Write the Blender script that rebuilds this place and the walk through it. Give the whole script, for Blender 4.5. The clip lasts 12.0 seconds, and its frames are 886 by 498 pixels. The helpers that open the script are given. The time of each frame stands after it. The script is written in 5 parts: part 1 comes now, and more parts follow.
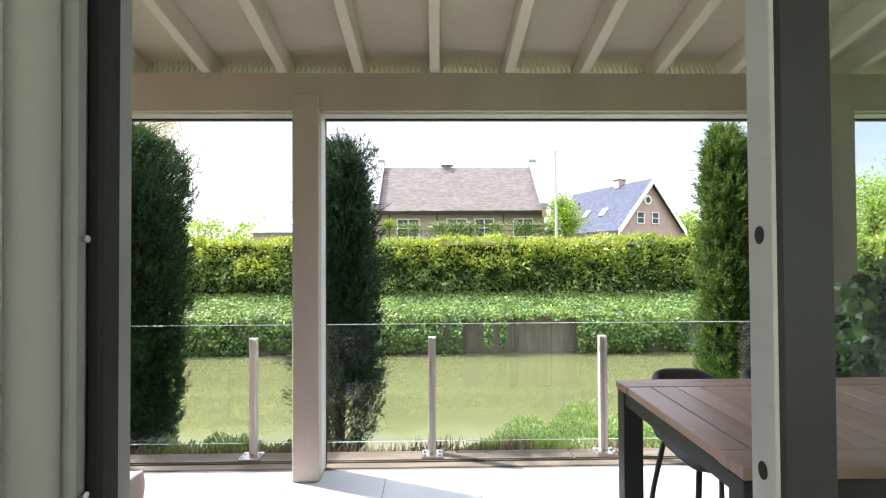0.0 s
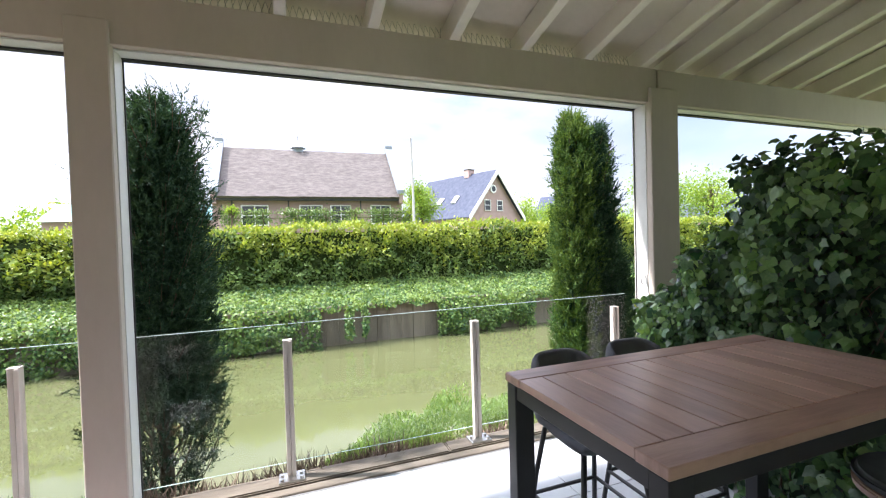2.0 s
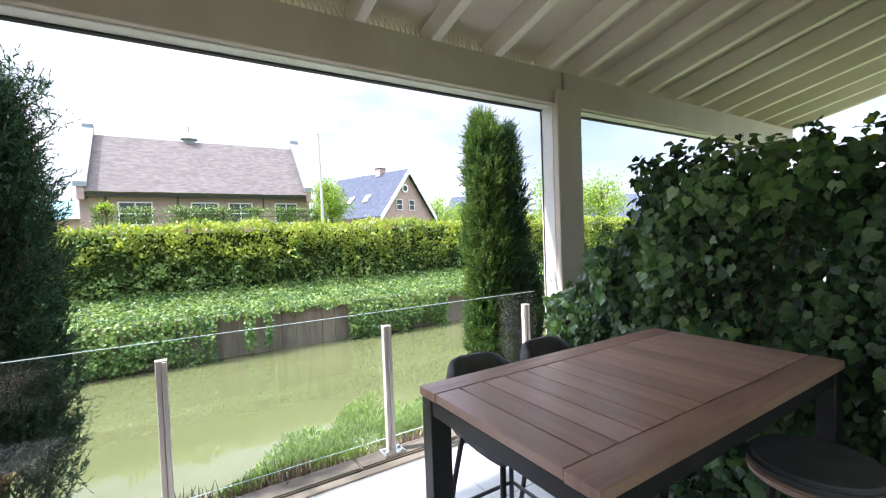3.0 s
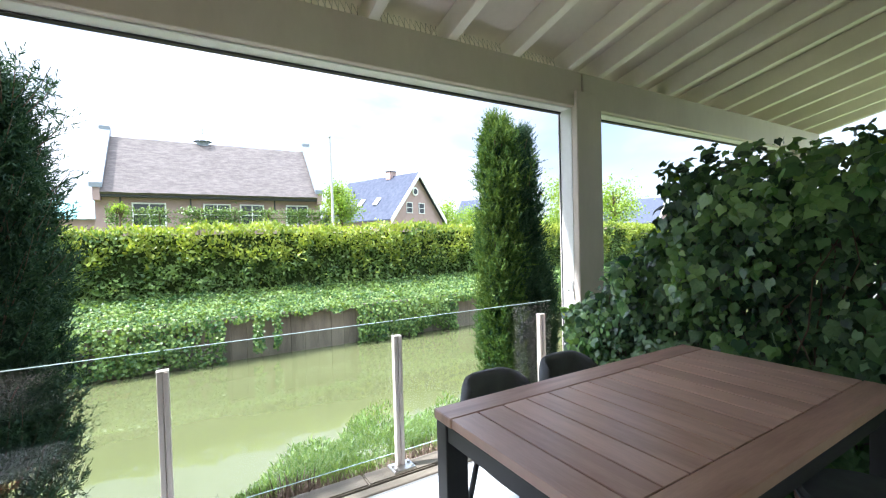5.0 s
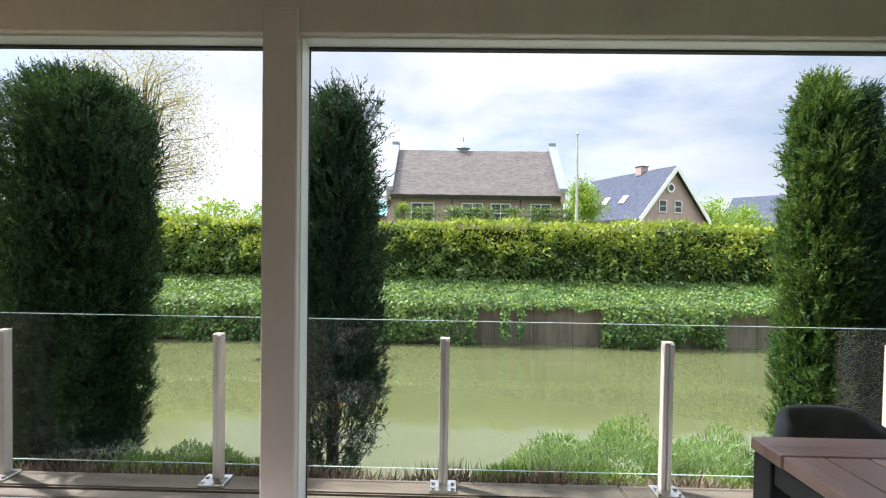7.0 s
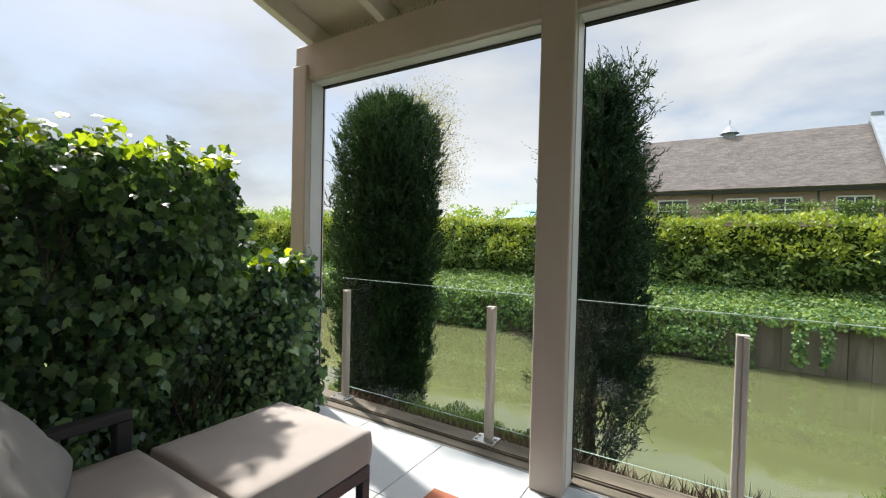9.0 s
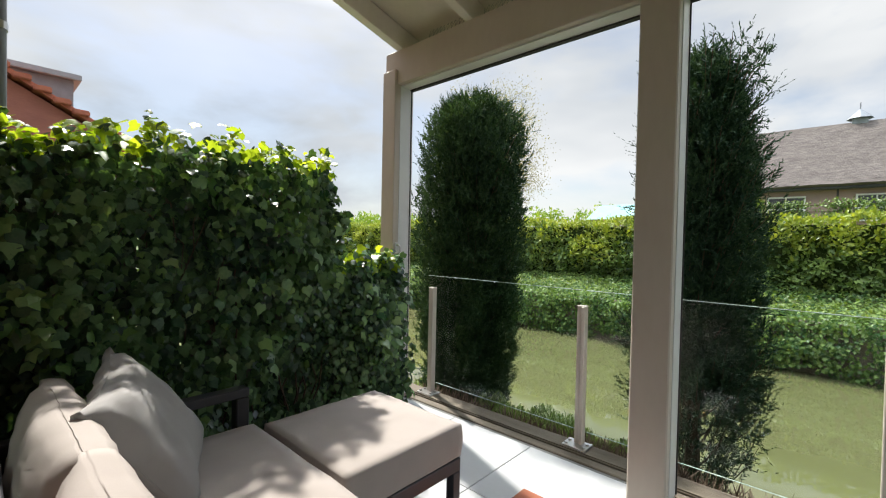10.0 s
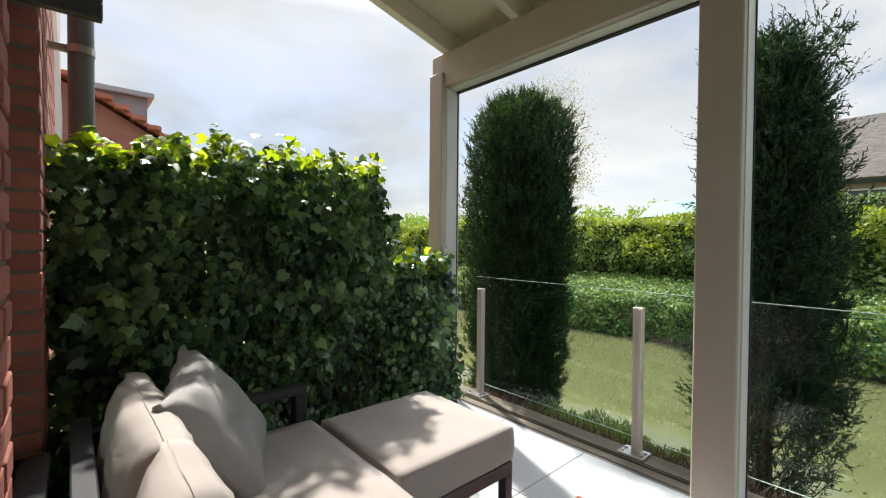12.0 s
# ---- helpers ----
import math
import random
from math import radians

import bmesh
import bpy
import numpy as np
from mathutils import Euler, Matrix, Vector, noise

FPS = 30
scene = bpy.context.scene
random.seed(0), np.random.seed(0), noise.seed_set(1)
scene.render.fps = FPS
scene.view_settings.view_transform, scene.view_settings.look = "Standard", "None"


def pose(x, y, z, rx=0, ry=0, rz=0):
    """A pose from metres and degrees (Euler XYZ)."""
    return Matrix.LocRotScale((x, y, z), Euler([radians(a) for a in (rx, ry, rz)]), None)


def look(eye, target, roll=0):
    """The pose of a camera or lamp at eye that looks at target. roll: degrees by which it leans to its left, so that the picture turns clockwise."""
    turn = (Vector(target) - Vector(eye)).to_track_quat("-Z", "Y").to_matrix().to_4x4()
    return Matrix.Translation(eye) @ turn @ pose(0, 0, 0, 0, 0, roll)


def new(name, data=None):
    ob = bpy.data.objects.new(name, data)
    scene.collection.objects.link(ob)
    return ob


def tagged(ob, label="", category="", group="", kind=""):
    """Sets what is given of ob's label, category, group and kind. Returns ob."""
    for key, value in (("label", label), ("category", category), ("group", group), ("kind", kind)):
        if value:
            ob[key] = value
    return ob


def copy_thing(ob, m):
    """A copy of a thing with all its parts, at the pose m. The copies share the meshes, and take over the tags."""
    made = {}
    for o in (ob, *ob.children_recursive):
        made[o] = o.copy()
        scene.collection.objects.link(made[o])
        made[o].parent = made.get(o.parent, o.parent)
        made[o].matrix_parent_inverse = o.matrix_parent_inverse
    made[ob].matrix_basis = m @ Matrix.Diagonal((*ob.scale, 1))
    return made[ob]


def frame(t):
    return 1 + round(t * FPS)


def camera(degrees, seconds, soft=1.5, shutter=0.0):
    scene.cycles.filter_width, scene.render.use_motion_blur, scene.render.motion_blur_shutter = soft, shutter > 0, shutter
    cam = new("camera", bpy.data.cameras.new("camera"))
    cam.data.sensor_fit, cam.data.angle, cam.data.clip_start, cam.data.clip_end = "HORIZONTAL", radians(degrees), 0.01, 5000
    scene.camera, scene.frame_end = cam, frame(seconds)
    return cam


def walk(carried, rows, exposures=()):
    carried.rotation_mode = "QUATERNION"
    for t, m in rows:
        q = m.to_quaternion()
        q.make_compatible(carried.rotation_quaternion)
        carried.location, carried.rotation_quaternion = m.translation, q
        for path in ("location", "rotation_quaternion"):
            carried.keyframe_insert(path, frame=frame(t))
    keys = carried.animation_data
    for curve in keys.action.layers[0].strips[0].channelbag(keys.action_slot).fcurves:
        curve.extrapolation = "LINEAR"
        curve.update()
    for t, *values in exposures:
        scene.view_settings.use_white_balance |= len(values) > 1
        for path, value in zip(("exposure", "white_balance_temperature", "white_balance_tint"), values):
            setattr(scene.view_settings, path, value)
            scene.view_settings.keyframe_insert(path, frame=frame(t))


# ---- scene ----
cam = camera(92.7, 12.0, soft=1.2)
PATH = [
    (0, (0.015, -0.056, 1.454), (0.048, 1.944, 1.482), -0.3),
    (0.5, (-0.01, 0.042, 1.452), (0.127, 2.037, 1.462), -0.4),
    (1, (-0.031, 0.129, 1.455), (0.258, 2.108, 1.444), -0.8),
    (1.5, (-0.019, 0.203, 1.445), (0.458, 2.146, 1.417), -1.3),
    (2, (0.012, 0.297, 1.435), (0.697, 2.176, 1.392), -1.7),
    (2.5, (0.05, 0.387, 1.435), (0.934, 2.18, 1.379), -2.0),
    (3, (0.093, 0.451, 1.434), (1.148, 2.149, 1.375), -2.1),
    (3.2, (0.104, 0.463, 1.44), (1.214, 2.126, 1.376), -2.1),
    (4.8, (0.139, 0.55, 1.455), (1.224, 2.229, 1.412), -1.6),
    (5, (0.13, 0.562, 1.457), (1.148, 2.283, 1.415), -1.5),
    (5.5, (0.113, 0.6, 1.453), (0.917, 2.431, 1.42), -1.0),
    (6, (0.092, 0.647, 1.437), (0.636, 2.572, 1.41), -0.5),
    (6.5, (0.049, 0.66, 1.426), (0.308, 2.642, 1.395), 0.3),
    (7, (0.001, 0.657, 1.406), (-0.032, 2.656, 1.366), 0.9),
    (7.5, (-0.058, 0.645, 1.375), (-0.367, 2.62, 1.332), 1.1),
    (9.5, (-0.208, 0.607, 1.24), (-1.434, 2.187, 1.2), 1.3),
    (10, (-0.229, 0.59, 1.225), (-1.575, 2.069, 1.189), 1.2),
    (10.5, (-0.233, 0.587, 1.227), (-1.657, 1.991, 1.186), 1.2),
    (11, (-0.238, 0.581, 1.229), (-1.70, 1.946, 1.186), 1.0),
    (11.5, (-0.236, 0.581, 1.23), (-1.724, 1.917, 1.19), 0.7),
    (12, (-0.238, 0.578, 1.229), (-1.736, 1.902, 1.193), 0.5),
]
walk(cam, [(t, look(eye, target, roll)) for t, eye, target, roll in PATH],
     exposures=[(0, 1.82, 6400, 17), (2.5, 1.76, 6100, 19), (4.8, 1.94, 5850, 13), (5.5, 1.82, 5900, 14), (7.5, 1.15, 6350, 12), (9.5, 0.94, 6600, 9), (12, 1.0, 6650, 9)])

# ---- light ----
SUN_TO = Vector((-0.70, 0.25, 1.0)).normalized()
sun_data = bpy.data.lights.new("sun", "SUN")
sun_data.energy, sun_data.angle, sun_data.color = 3.7, radians(1.6), (1.0, 0.96, 0.90)
sun = new("sun", sun_data)
sun.matrix_world = look(SUN_TO * 50, (0, 0, 0))

world = bpy.data.worlds.new("sky")
scene.world = world
world.use_nodes = True
wn, wl = world.node_tree.nodes, world.node_tree.links
wn.clear()
sky = wn.new("ShaderNodeTexSky")
sky.sky_type, sky.sun_disc = "NISHITA", False
sky.sun_elevation = math.asin(SUN_TO.z)
sky.sun_rotation = math.atan2(SUN_TO.x, SUN_TO.y)
sky.air_density, sky.dust_density = 1.0, 1.5
coord = wn.new("ShaderNodeTexCoord")
stretch = wn.new("ShaderNodeMapping")
stretch.inputs["Scale"].default_value = (1.0, 1.0, 2.6)
stretch.inputs["Location"].default_value = (0.35, 0.1, 0.2)
cloud = wn.new("ShaderNodeTexNoise")
cloud.inputs["Scale"].default_value, cloud.inputs["Detail"].default_value = 2.3, 7.0
cloud.inputs["Roughness"].default_value, cloud.inputs["Distortion"].default_value = 0.52, 0.25
ramp = wn.new("ShaderNodeValToRGB")
ramp.color_ramp.elements[0].position, ramp.color_ramp.elements[1].position = 0.40, 0.56
ramp.color_ramp.elements[0].color, ramp.color_ramp.elements[1].color = (0.38, 0.38, 0.38, 1), (0.97, 0.97, 0.97, 1)
grey = wn.new("ShaderNodeTexNoise")
grey.inputs["Scale"].default_value, grey.inputs["Detail"].default_value = 1.4, 4.0
tone = wn.new("ShaderNodeValToRGB")
tone.color_ramp.elements[0].position, tone.color_ramp.elements[1].position = 0.35, 0.65
tone.color_ramp.elements[0].color, tone.color_ramp.elements[1].color = (0.26, 0.29, 0.33, 1), (0.49, 0.50, 0.51, 1)
dim = wn.new("ShaderNodeMix")
dim.data_type, dim.blend_type = "RGBA", "MULTIPLY"
dim.inputs[0].default_value = 1.0
dim.inputs[7].default_value = (0.075, 0.075, 0.075, 1)
blend = wn.new("ShaderNodeMix")
blend.data_type = "RGBA"
back = wn.new("ShaderNodeBackground")
out = wn.new("ShaderNodeOutputWorld")
wl.new(coord.outputs["Generated"], stretch.inputs["Vector"])
wl.new(stretch.outputs[0], cloud.inputs["Vector"])
wl.new(stretch.outputs[0], grey.inputs["Vector"])
wl.new(cloud.outputs["Fac"], ramp.inputs[0])
wl.new(grey.outputs["Fac"], tone.inputs[0])
wl.new(sky.outputs[0], dim.inputs[6])
wl.new(ramp.outputs[0], blend.inputs[0])
wl.new(dim.outputs[2], blend.inputs[6])
wl.new(tone.outputs[0], blend.inputs[7])
# overcast sky brightens overhead; raised almost fivefold here to light the shaded veranda
split = wn.new("ShaderNodeSeparateXYZ")
rise = wn.new("ShaderNodeMapRange")
rise.inputs["From Min"].default_value, rise.inputs["From Max"].default_value = 0.46, 0.80
rise.inputs["To Min"].default_value, rise.inputs["To Max"].default_value = 1.0, 4.9
wl.new(coord.outputs["Generated"], split.inputs[0])
wl.new(split.outputs["Z"], rise.inputs["Value"])
wl.new(rise.outputs[0], back.inputs["Strength"])
wl.new(blend.outputs[2], back.inputs[0])
wl.new(back.outputs[0], out.inputs[0])


# ---- materials ----
def mat(name, a, b=None, rough=0.6, metal=0.0, scale=8.0, fine=60.0, bump=0.1, depth=0.01, per_object=0.0, per_island=0.0,
        stretch_by=(1, 1, 1), spec=0.5, through_light=0.0, local=False):
    """Two colours mixed by a broad and a fine noise, with a fine relief."""
    m = bpy.data.materials.new(name)
    m.use_nodes = True
    n, l = m.node_tree.nodes, m.node_tree.links
    bsdf = n["Principled BSDF"]
    b = b or tuple(0.8 * c for c in a)
    geo, obj = n.new("ShaderNodeNewGeometry"), n.new("ShaderNodeObjectInfo")
    tc = n.new("ShaderNodeTexCoord")
    mp = n.new("ShaderNodeMapping")
    mp.inputs["Scale"].default_value = stretch_by
    l.new(tc.outputs["Object"] if local else geo.outputs["Position"], mp.inputs["Vector"])
    n1, n2 = n.new("ShaderNodeTexNoise"), n.new("ShaderNodeTexNoise")
    n1.inputs["Scale"].default_value, n1.inputs["Detail"].default_value = scale, 4.0
    n2.inputs["Scale"].default_value, n2.inputs["Detail"].default_value = fine, 3.0
    l.new(mp.outputs[0], n1.inputs["Vector"])
    l.new(mp.outputs[0], n2.inputs["Vector"])
    mixn = n.new("ShaderNodeMath")
    mixn.operation = "MULTIPLY_ADD"
    l.new(n2.outputs["Fac"], mixn.inputs[0])
    mixn.inputs[1].default_value = 0.45
    half = n.new("ShaderNodeMath")
    half.operation = "MULTIPLY_ADD"
    l.new(n1.outputs["Fac"], half.inputs[0])
    half.inputs[1].default_value, half.inputs[2].default_value = 1.5, -0.5
    l.new(half.outputs[0], mixn.inputs[2])
    fac = mixn.outputs[0]
    for src, amount in ((obj.outputs["Random"], per_object), (geo.outputs["Random Per Island"], per_island)):
        if amount:
            add = n.new("ShaderNodeMath")
            add.operation = "MULTIPLY_ADD"
            l.new(src, add.inputs[0])
            add.inputs[1].default_value = 2 * amount
            shift = n.new("ShaderNodeMath")
            shift.operation = "SUBTRACT"
            l.new(fac, shift.inputs[0])
            shift.inputs[1].default_value = amount
            l.new(shift.outputs[0], add.inputs[2])
            fac = add.outputs[0]
    cr = n.new("ShaderNodeValToRGB")
    cr.color_ramp.elements[0].position, cr.color_ramp.elements[1].position = 0.1, 0.9
    cr.color_ramp.elements[0].color, cr.color_ramp.elements[1].color = (*a, 1), (*b, 1)
    l.new(fac, cr.inputs[0])
    l.new(cr.outputs[0], bsdf.inputs["Base Color"])
    bsdf.inputs["Roughness"].default_value, bsdf.inputs["Metallic"].default_value = rough, metal
    bsdf.inputs["Specular IOR Level"].default_value = spec
    if bump:
        bp = n.new("ShaderNodeBump")
        bp.inputs["Strength"].default_value, bp.inputs["Distance"].default_value = bump, depth
        l.new(n2.outputs["Fac"], bp.inputs["Height"])
        l.new(bp.outputs[0], bsdf.inputs["Normal"])
    if through_light:
        tr = n.new("ShaderNodeBsdfTranslucent")
        warm = n.new("ShaderNodeMix")
        warm.data_type, warm.blend_type = "RGBA", "MULTIPLY"
        warm.inputs[0].default_value = 1.0
        warm.inputs[7].default_value = (1.9, 1.7, 0.6, 1)
        l.new(cr.outputs[0], warm.inputs[6])
        l.new(warm.outputs[2], tr.inputs["Color"])
        mx = n.new("ShaderNodeMixShader")
        mx.inputs[0].default_value = through_light
        l.new(bsdf.outputs[0], mx.inputs[1])
        l.new(tr.outputs[0], mx.inputs[2])
        l.new(mx.outputs[0], n["Material Output"].inputs[0])
    return m


def glass_mat(name, tint=(0.93, 0.97, 0.95)):
    m = bpy.data.materials.new(name)
    m.use_nodes = True
    n, l = m.node_tree.nodes, m.node_tree.links
    n.remove(n["Principled BSDF"])
    clear, shine, mx, fr = n.new("ShaderNodeBsdfTransparent"), n.new("ShaderNodeBsdfGlossy"), n.new("ShaderNodeMixShader"), n.new("ShaderNodeLayerWeight")
    power, gain = n.new("ShaderNodeMath"), n.new("ShaderNodeMath")
    clear.inputs[0].default_value = (*tint, 1)
    shine.inputs["Roughness"].default_value = 0.01
    power.operation, gain.operation = "POWER", "MULTIPLY_ADD"
    power.inputs[1].default_value = 4.0
    gain.inputs[1].default_value, gain.inputs[2].default_value = 0.55, 0.022
    l.new(fr.outputs["Facing"], power.inputs[0])
    l.new(power.outputs[0], gain.inputs[0])
    l.new(gain.outputs[0], mx.inputs[0])
    l.new(clear.outputs[0], mx.inputs[1])
    l.new(shine.outputs[0], mx.inputs[2])
    l.new(mx.outputs[0], n["Material Output"].inputs[0])
    return m


CREAM = mat("cream_painted_wood", (0.60, 0.53, 0.46), (0.50, 0.435, 0.37), 0.55, scale=2.0, fine=30, bump=0.15, depth=0.003, stretch_by=(1, 1, 0.4))
RAFTER = mat("pale_painted_rafter", (0.82, 0.755, 0.685), (0.72, 0.655, 0.58), 0.5, scale=2.0, fine=30, bump=0.12, depth=0.003, per_object=0.1)
PANEL = mat("pale_ceiling_board", (0.72, 0.64, 0.56), (0.59, 0.52, 0.45), 0.6, scale=1.6, fine=25, bump=0.1, depth=0.003)
RAILW = mat("white_coated_aluminium", (0.78, 0.78, 0.76), (0.66, 0.66, 0.64), 0.35, scale=3, fine=80, bump=0.02)
SEAL = mat("black_rubber_seal", (0.02, 0.02, 0.02), (0.03, 0.03, 0.03), 0.6)
POST = mat("beige_coated_aluminium", (0.62, 0.56, 0.50), (0.52, 0.47, 0.42), 0.4, scale=4, fine=90, bump=0.03)
STEEL = mat("stainless_steel", (0.62, 0.62, 0.60), (0.48, 0.47, 0.45), 0.3, metal=1.0, scale=20, fine=150, bump=0.05)
BLACK = mat("black_powder_coat", (0.018, 0.018, 0.020), (0.028, 0.028, 0.030), 0.45, fine=200, bump=0.05, depth=0.001)
ANTH = mat("anthracite_frame", (0.045, 0.045, 0.052), (0.06, 0.06, 0.068), 0.4, fine=150, bump=0.03, depth=0.001)
JAMB = mat("grey_plastic_frame", (0.50, 0.52, 0.52), (0.42, 0.44, 0.44), 0.4, fine=90, bump=0.03, depth=0.001)
FELT = mat("dark_grey_fabric", (0.10, 0.104, 0.112), (0.15, 0.155, 0.165), 0.95, scale=12, fine=420, bump=0.35, depth=0.001, spec=0.2)
CUSH = mat("taupe_outdoor_fabric", (0.46, 0.415, 0.39), (0.39, 0.35, 0.325), 0.9, scale=5, fine=380, bump=0.25, depth=0.001, spec=0.2)
GREYC = mat("grey_outdoor_fabric", (0.40, 0.39, 0.385), (0.33, 0.32, 0.315), 0.9, scale=5, fine=380, bump=0.25, depth=0.001, spec=0.2)
TEAK = mat("oiled_hardwood", (0.66, 0.43, 0.34), (0.45, 0.275, 0.21), 0.32, scale=5, fine=38, bump=0.2, depth=0.002, per_object=0.28, stretch_by=(5, 0.6, 1), spec=0.8)
TEAKX = mat("oiled_hardwood_lengthwise", (0.58, 0.36, 0.28), (0.34, 0.20, 0.15), 0.34, scale=5, fine=38, bump=0.2, depth=0.002, per_object=0.1, stretch_by=(0.6, 5, 1), spec=0.8)
KERB = mat("weathered_timber", (0.20, 0.17, 0.13), (0.10, 0.085, 0.062), 0.85, scale=5, fine=60, bump=0.6, depth=0.006, stretch_by=(0.5, 3, 3))
TILE = mat("light_grey_ceramic_tile", (0.52, 0.535, 0.55), (0.45, 0.465, 0.48), 0.38, scale=3, fine=40, bump=0.05, depth=0.001, per_object=0.12)
GROUT = mat("grey_grout", (0.22, 0.22, 0.21), (0.16, 0.16, 0.15), 0.9)
BRICK = mat("red_brown_brick", (0.38, 0.13, 0.095), (0.25, 0.085, 0.068), 0.85, scale=14, fine=120, bump=0.6, depth=0.004, per_object=0.35)
MORTAR = mat("grey_mortar", (0.20, 0.165, 0.15), (0.14, 0.115, 0.105), 0.95, scale=20, fine=200, bump=0.5, depth=0.003)
PLASTER = mat("white_plaster", (0.78, 0.77, 0.74), (0.72, 0.71, 0.68), 0.8, scale=2, fine=90, bump=0.1, depth=0.002)
OAK = mat("indoor_oak_floor", (0.48, 0.38, 0.28), (0.38, 0.29, 0.2), 0.5, scale=4, fine=40, stretch_by=(5, 0.6, 1))
PIPE = mat("grey_zinc_pipe", (0.21, 0.22, 0.24), (0.15, 0.158, 0.175), 0.5, metal=0.2, scale=6)
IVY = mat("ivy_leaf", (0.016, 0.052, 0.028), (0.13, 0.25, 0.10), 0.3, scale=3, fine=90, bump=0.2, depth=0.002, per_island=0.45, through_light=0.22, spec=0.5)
# IVYLEAF and IVYMID brighten outer leaves for light; IVYMID is fresher growth too
IVYLEAF = mat("lit_single_ivy_leaf", (0.035, 0.10, 0.05), (0.25, 0.40, 0.18), 0.26, scale=3, fine=90, bump=0.2, depth=0.002, per_object=0.5, through_light=0.22, spec=0.5)
IVYMID = mat("fresh_lit_ivy_leaf", (0.08, 0.19, 0.065), (0.24, 0.40, 0.15), 0.22, scale=3, fine=90, bump=0.15, depth=0.002, per_island=0.4, through_light=0.22, spec=0.6)
# yellow-green that puts the sun shining through the top leaves into their colour
IVYGLOW = mat("backlit_ivy_leaf", (0.20, 0.32, 0.03), (0.34, 0.44, 0.05), 0.4, scale=3, fine=90, bump=0.1, per_island=0.3, through_light=0.6)
STEM = mat("brown_stem", (0.12, 0.085, 0.05), (0.07, 0.05, 0.03), 0.9, scale=10, fine=120, bump=0.4)
BANKIVY = mat("bank_ivy", (0.035, 0.09, 0.026), (0.18, 0.27, 0.075), 0.42, scale=1.2, fine=15, bump=0, per_island=0.5, through_light=0.25, spec=0.3)
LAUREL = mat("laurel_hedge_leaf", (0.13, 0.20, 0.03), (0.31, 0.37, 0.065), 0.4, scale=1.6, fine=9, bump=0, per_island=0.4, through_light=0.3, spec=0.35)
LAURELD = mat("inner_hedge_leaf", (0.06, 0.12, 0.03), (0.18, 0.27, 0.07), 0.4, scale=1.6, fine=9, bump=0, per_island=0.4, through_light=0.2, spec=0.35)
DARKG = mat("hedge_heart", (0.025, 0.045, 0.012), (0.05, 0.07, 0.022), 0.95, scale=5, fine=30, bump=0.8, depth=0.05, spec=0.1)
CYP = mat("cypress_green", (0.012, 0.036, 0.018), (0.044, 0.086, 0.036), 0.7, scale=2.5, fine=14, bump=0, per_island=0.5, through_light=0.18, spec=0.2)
# slim cypress: CYPL paints its sunny side, CYPD (also the juniper) its shaded side
CYPL = mat("sunlit_cypress_green", (0.032, 0.080, 0.022), (0.105, 0.170, 0.042), 0.7, scale=2.5, fine=14, bump=0, per_island=0.5, through_light=0.25, spec=0.2)
CYPD = mat("juniper_and_shade_green", (0.014, 0.042, 0.026), (0.045, 0.090, 0.046), 0.7, scale=2.5, fine=14, bump=0, per_island=0.5, through_light=0.12, spec=0.2)
HERB = mat("lavender_green", (0.12, 0.21, 0.065), (0.28, 0.39, 0.15), 0.7, scale=2, fine=12, bump=0, per_island=0.5, through_light=0.3, spec=0.2)
SPIKE = mat("yellow_green_blade", (0.16, 0.22, 0.05), (0.34, 0.36, 0.12), 0.45, scale=3, fine=60, bump=0.05, per_object=0.3, through_light=0.25)
DRYW = mat("dry_twigs", (0.28, 0.21, 0.15), (0.11, 0.08, 0.055), 0.9, scale=6, fine=40, bump=0, per_island=0.5)
SOIL = mat("grass_and_soil", (0.07, 0.11, 0.03), (0.12, 0.15, 0.05), 0.95, scale=0.3, fine=3, bump=0.5, depth=0.03)
PILING = mat("old_timber_sheeting", (0.20, 0.165, 0.125), (0.10, 0.082, 0.062), 0.85, scale=3, fine=40, bump=0.5, depth=0.01, per_object=0.3, stretch_by=(3, 3, 0.5))
THATCH = mat("weathered_thatch", (0.165, 0.143, 0.13), (0.085, 0.073, 0.067), 0.95, scale=2.2, fine=7, bump=0.8, depth=0.06, stretch_by=(1.0, 2.0, 3.0))
CURT = mat("grey_curtain_cloth", (0.74, 0.75, 0.72), (0.66, 0.67, 0.64), 0.9, scale=3, fine=300, bump=0.2, depth=0.001, spec=0.2)
FARBRICK = mat("far_brick", (0.40, 0.285, 0.26), (0.32, 0.225, 0.205), 0.9, scale=1.5, fine=14, bump=0.2)
SLATE = mat("blue_grey_roof_tiles", (0.055, 0.065, 0.095), (0.08, 0.092, 0.125), 0.8, scale=2, fine=8, bump=0.3, depth=0.04, per_island=0.25, spec=0.15)
REDBRICK = mat("neighbour_brick", (0.42, 0.17, 0.13), (0.30, 0.12, 0.095), 0.85, scale=1.5, fine=14, bump=0.3, stretch_by=(1, 1, 3))
TERRA = mat("orange_roof_tiles", (0.50, 0.17, 0.10), (0.36, 0.12, 0.075), 0.8, scale=3, fine=20, bump=0.4, depth=0.02, per_island=0.3)
TEAL = mat("teal_sheet_roof", (0.16, 0.36, 0.36), (0.13, 0.30, 0.30), 0.5, scale=1)
POLEM = mat("weathered_white_pole", (0.46, 0.45, 0.42), (0.36, 0.35, 0.33), 0.5, scale=3, fine=30, bump=0.02)
LEAD = mat("pale_lead_sheet", (0.26, 0.29, 0.32), (0.20, 0.225, 0.25), 0.5, scale=3, fine=30, bump=0.05)
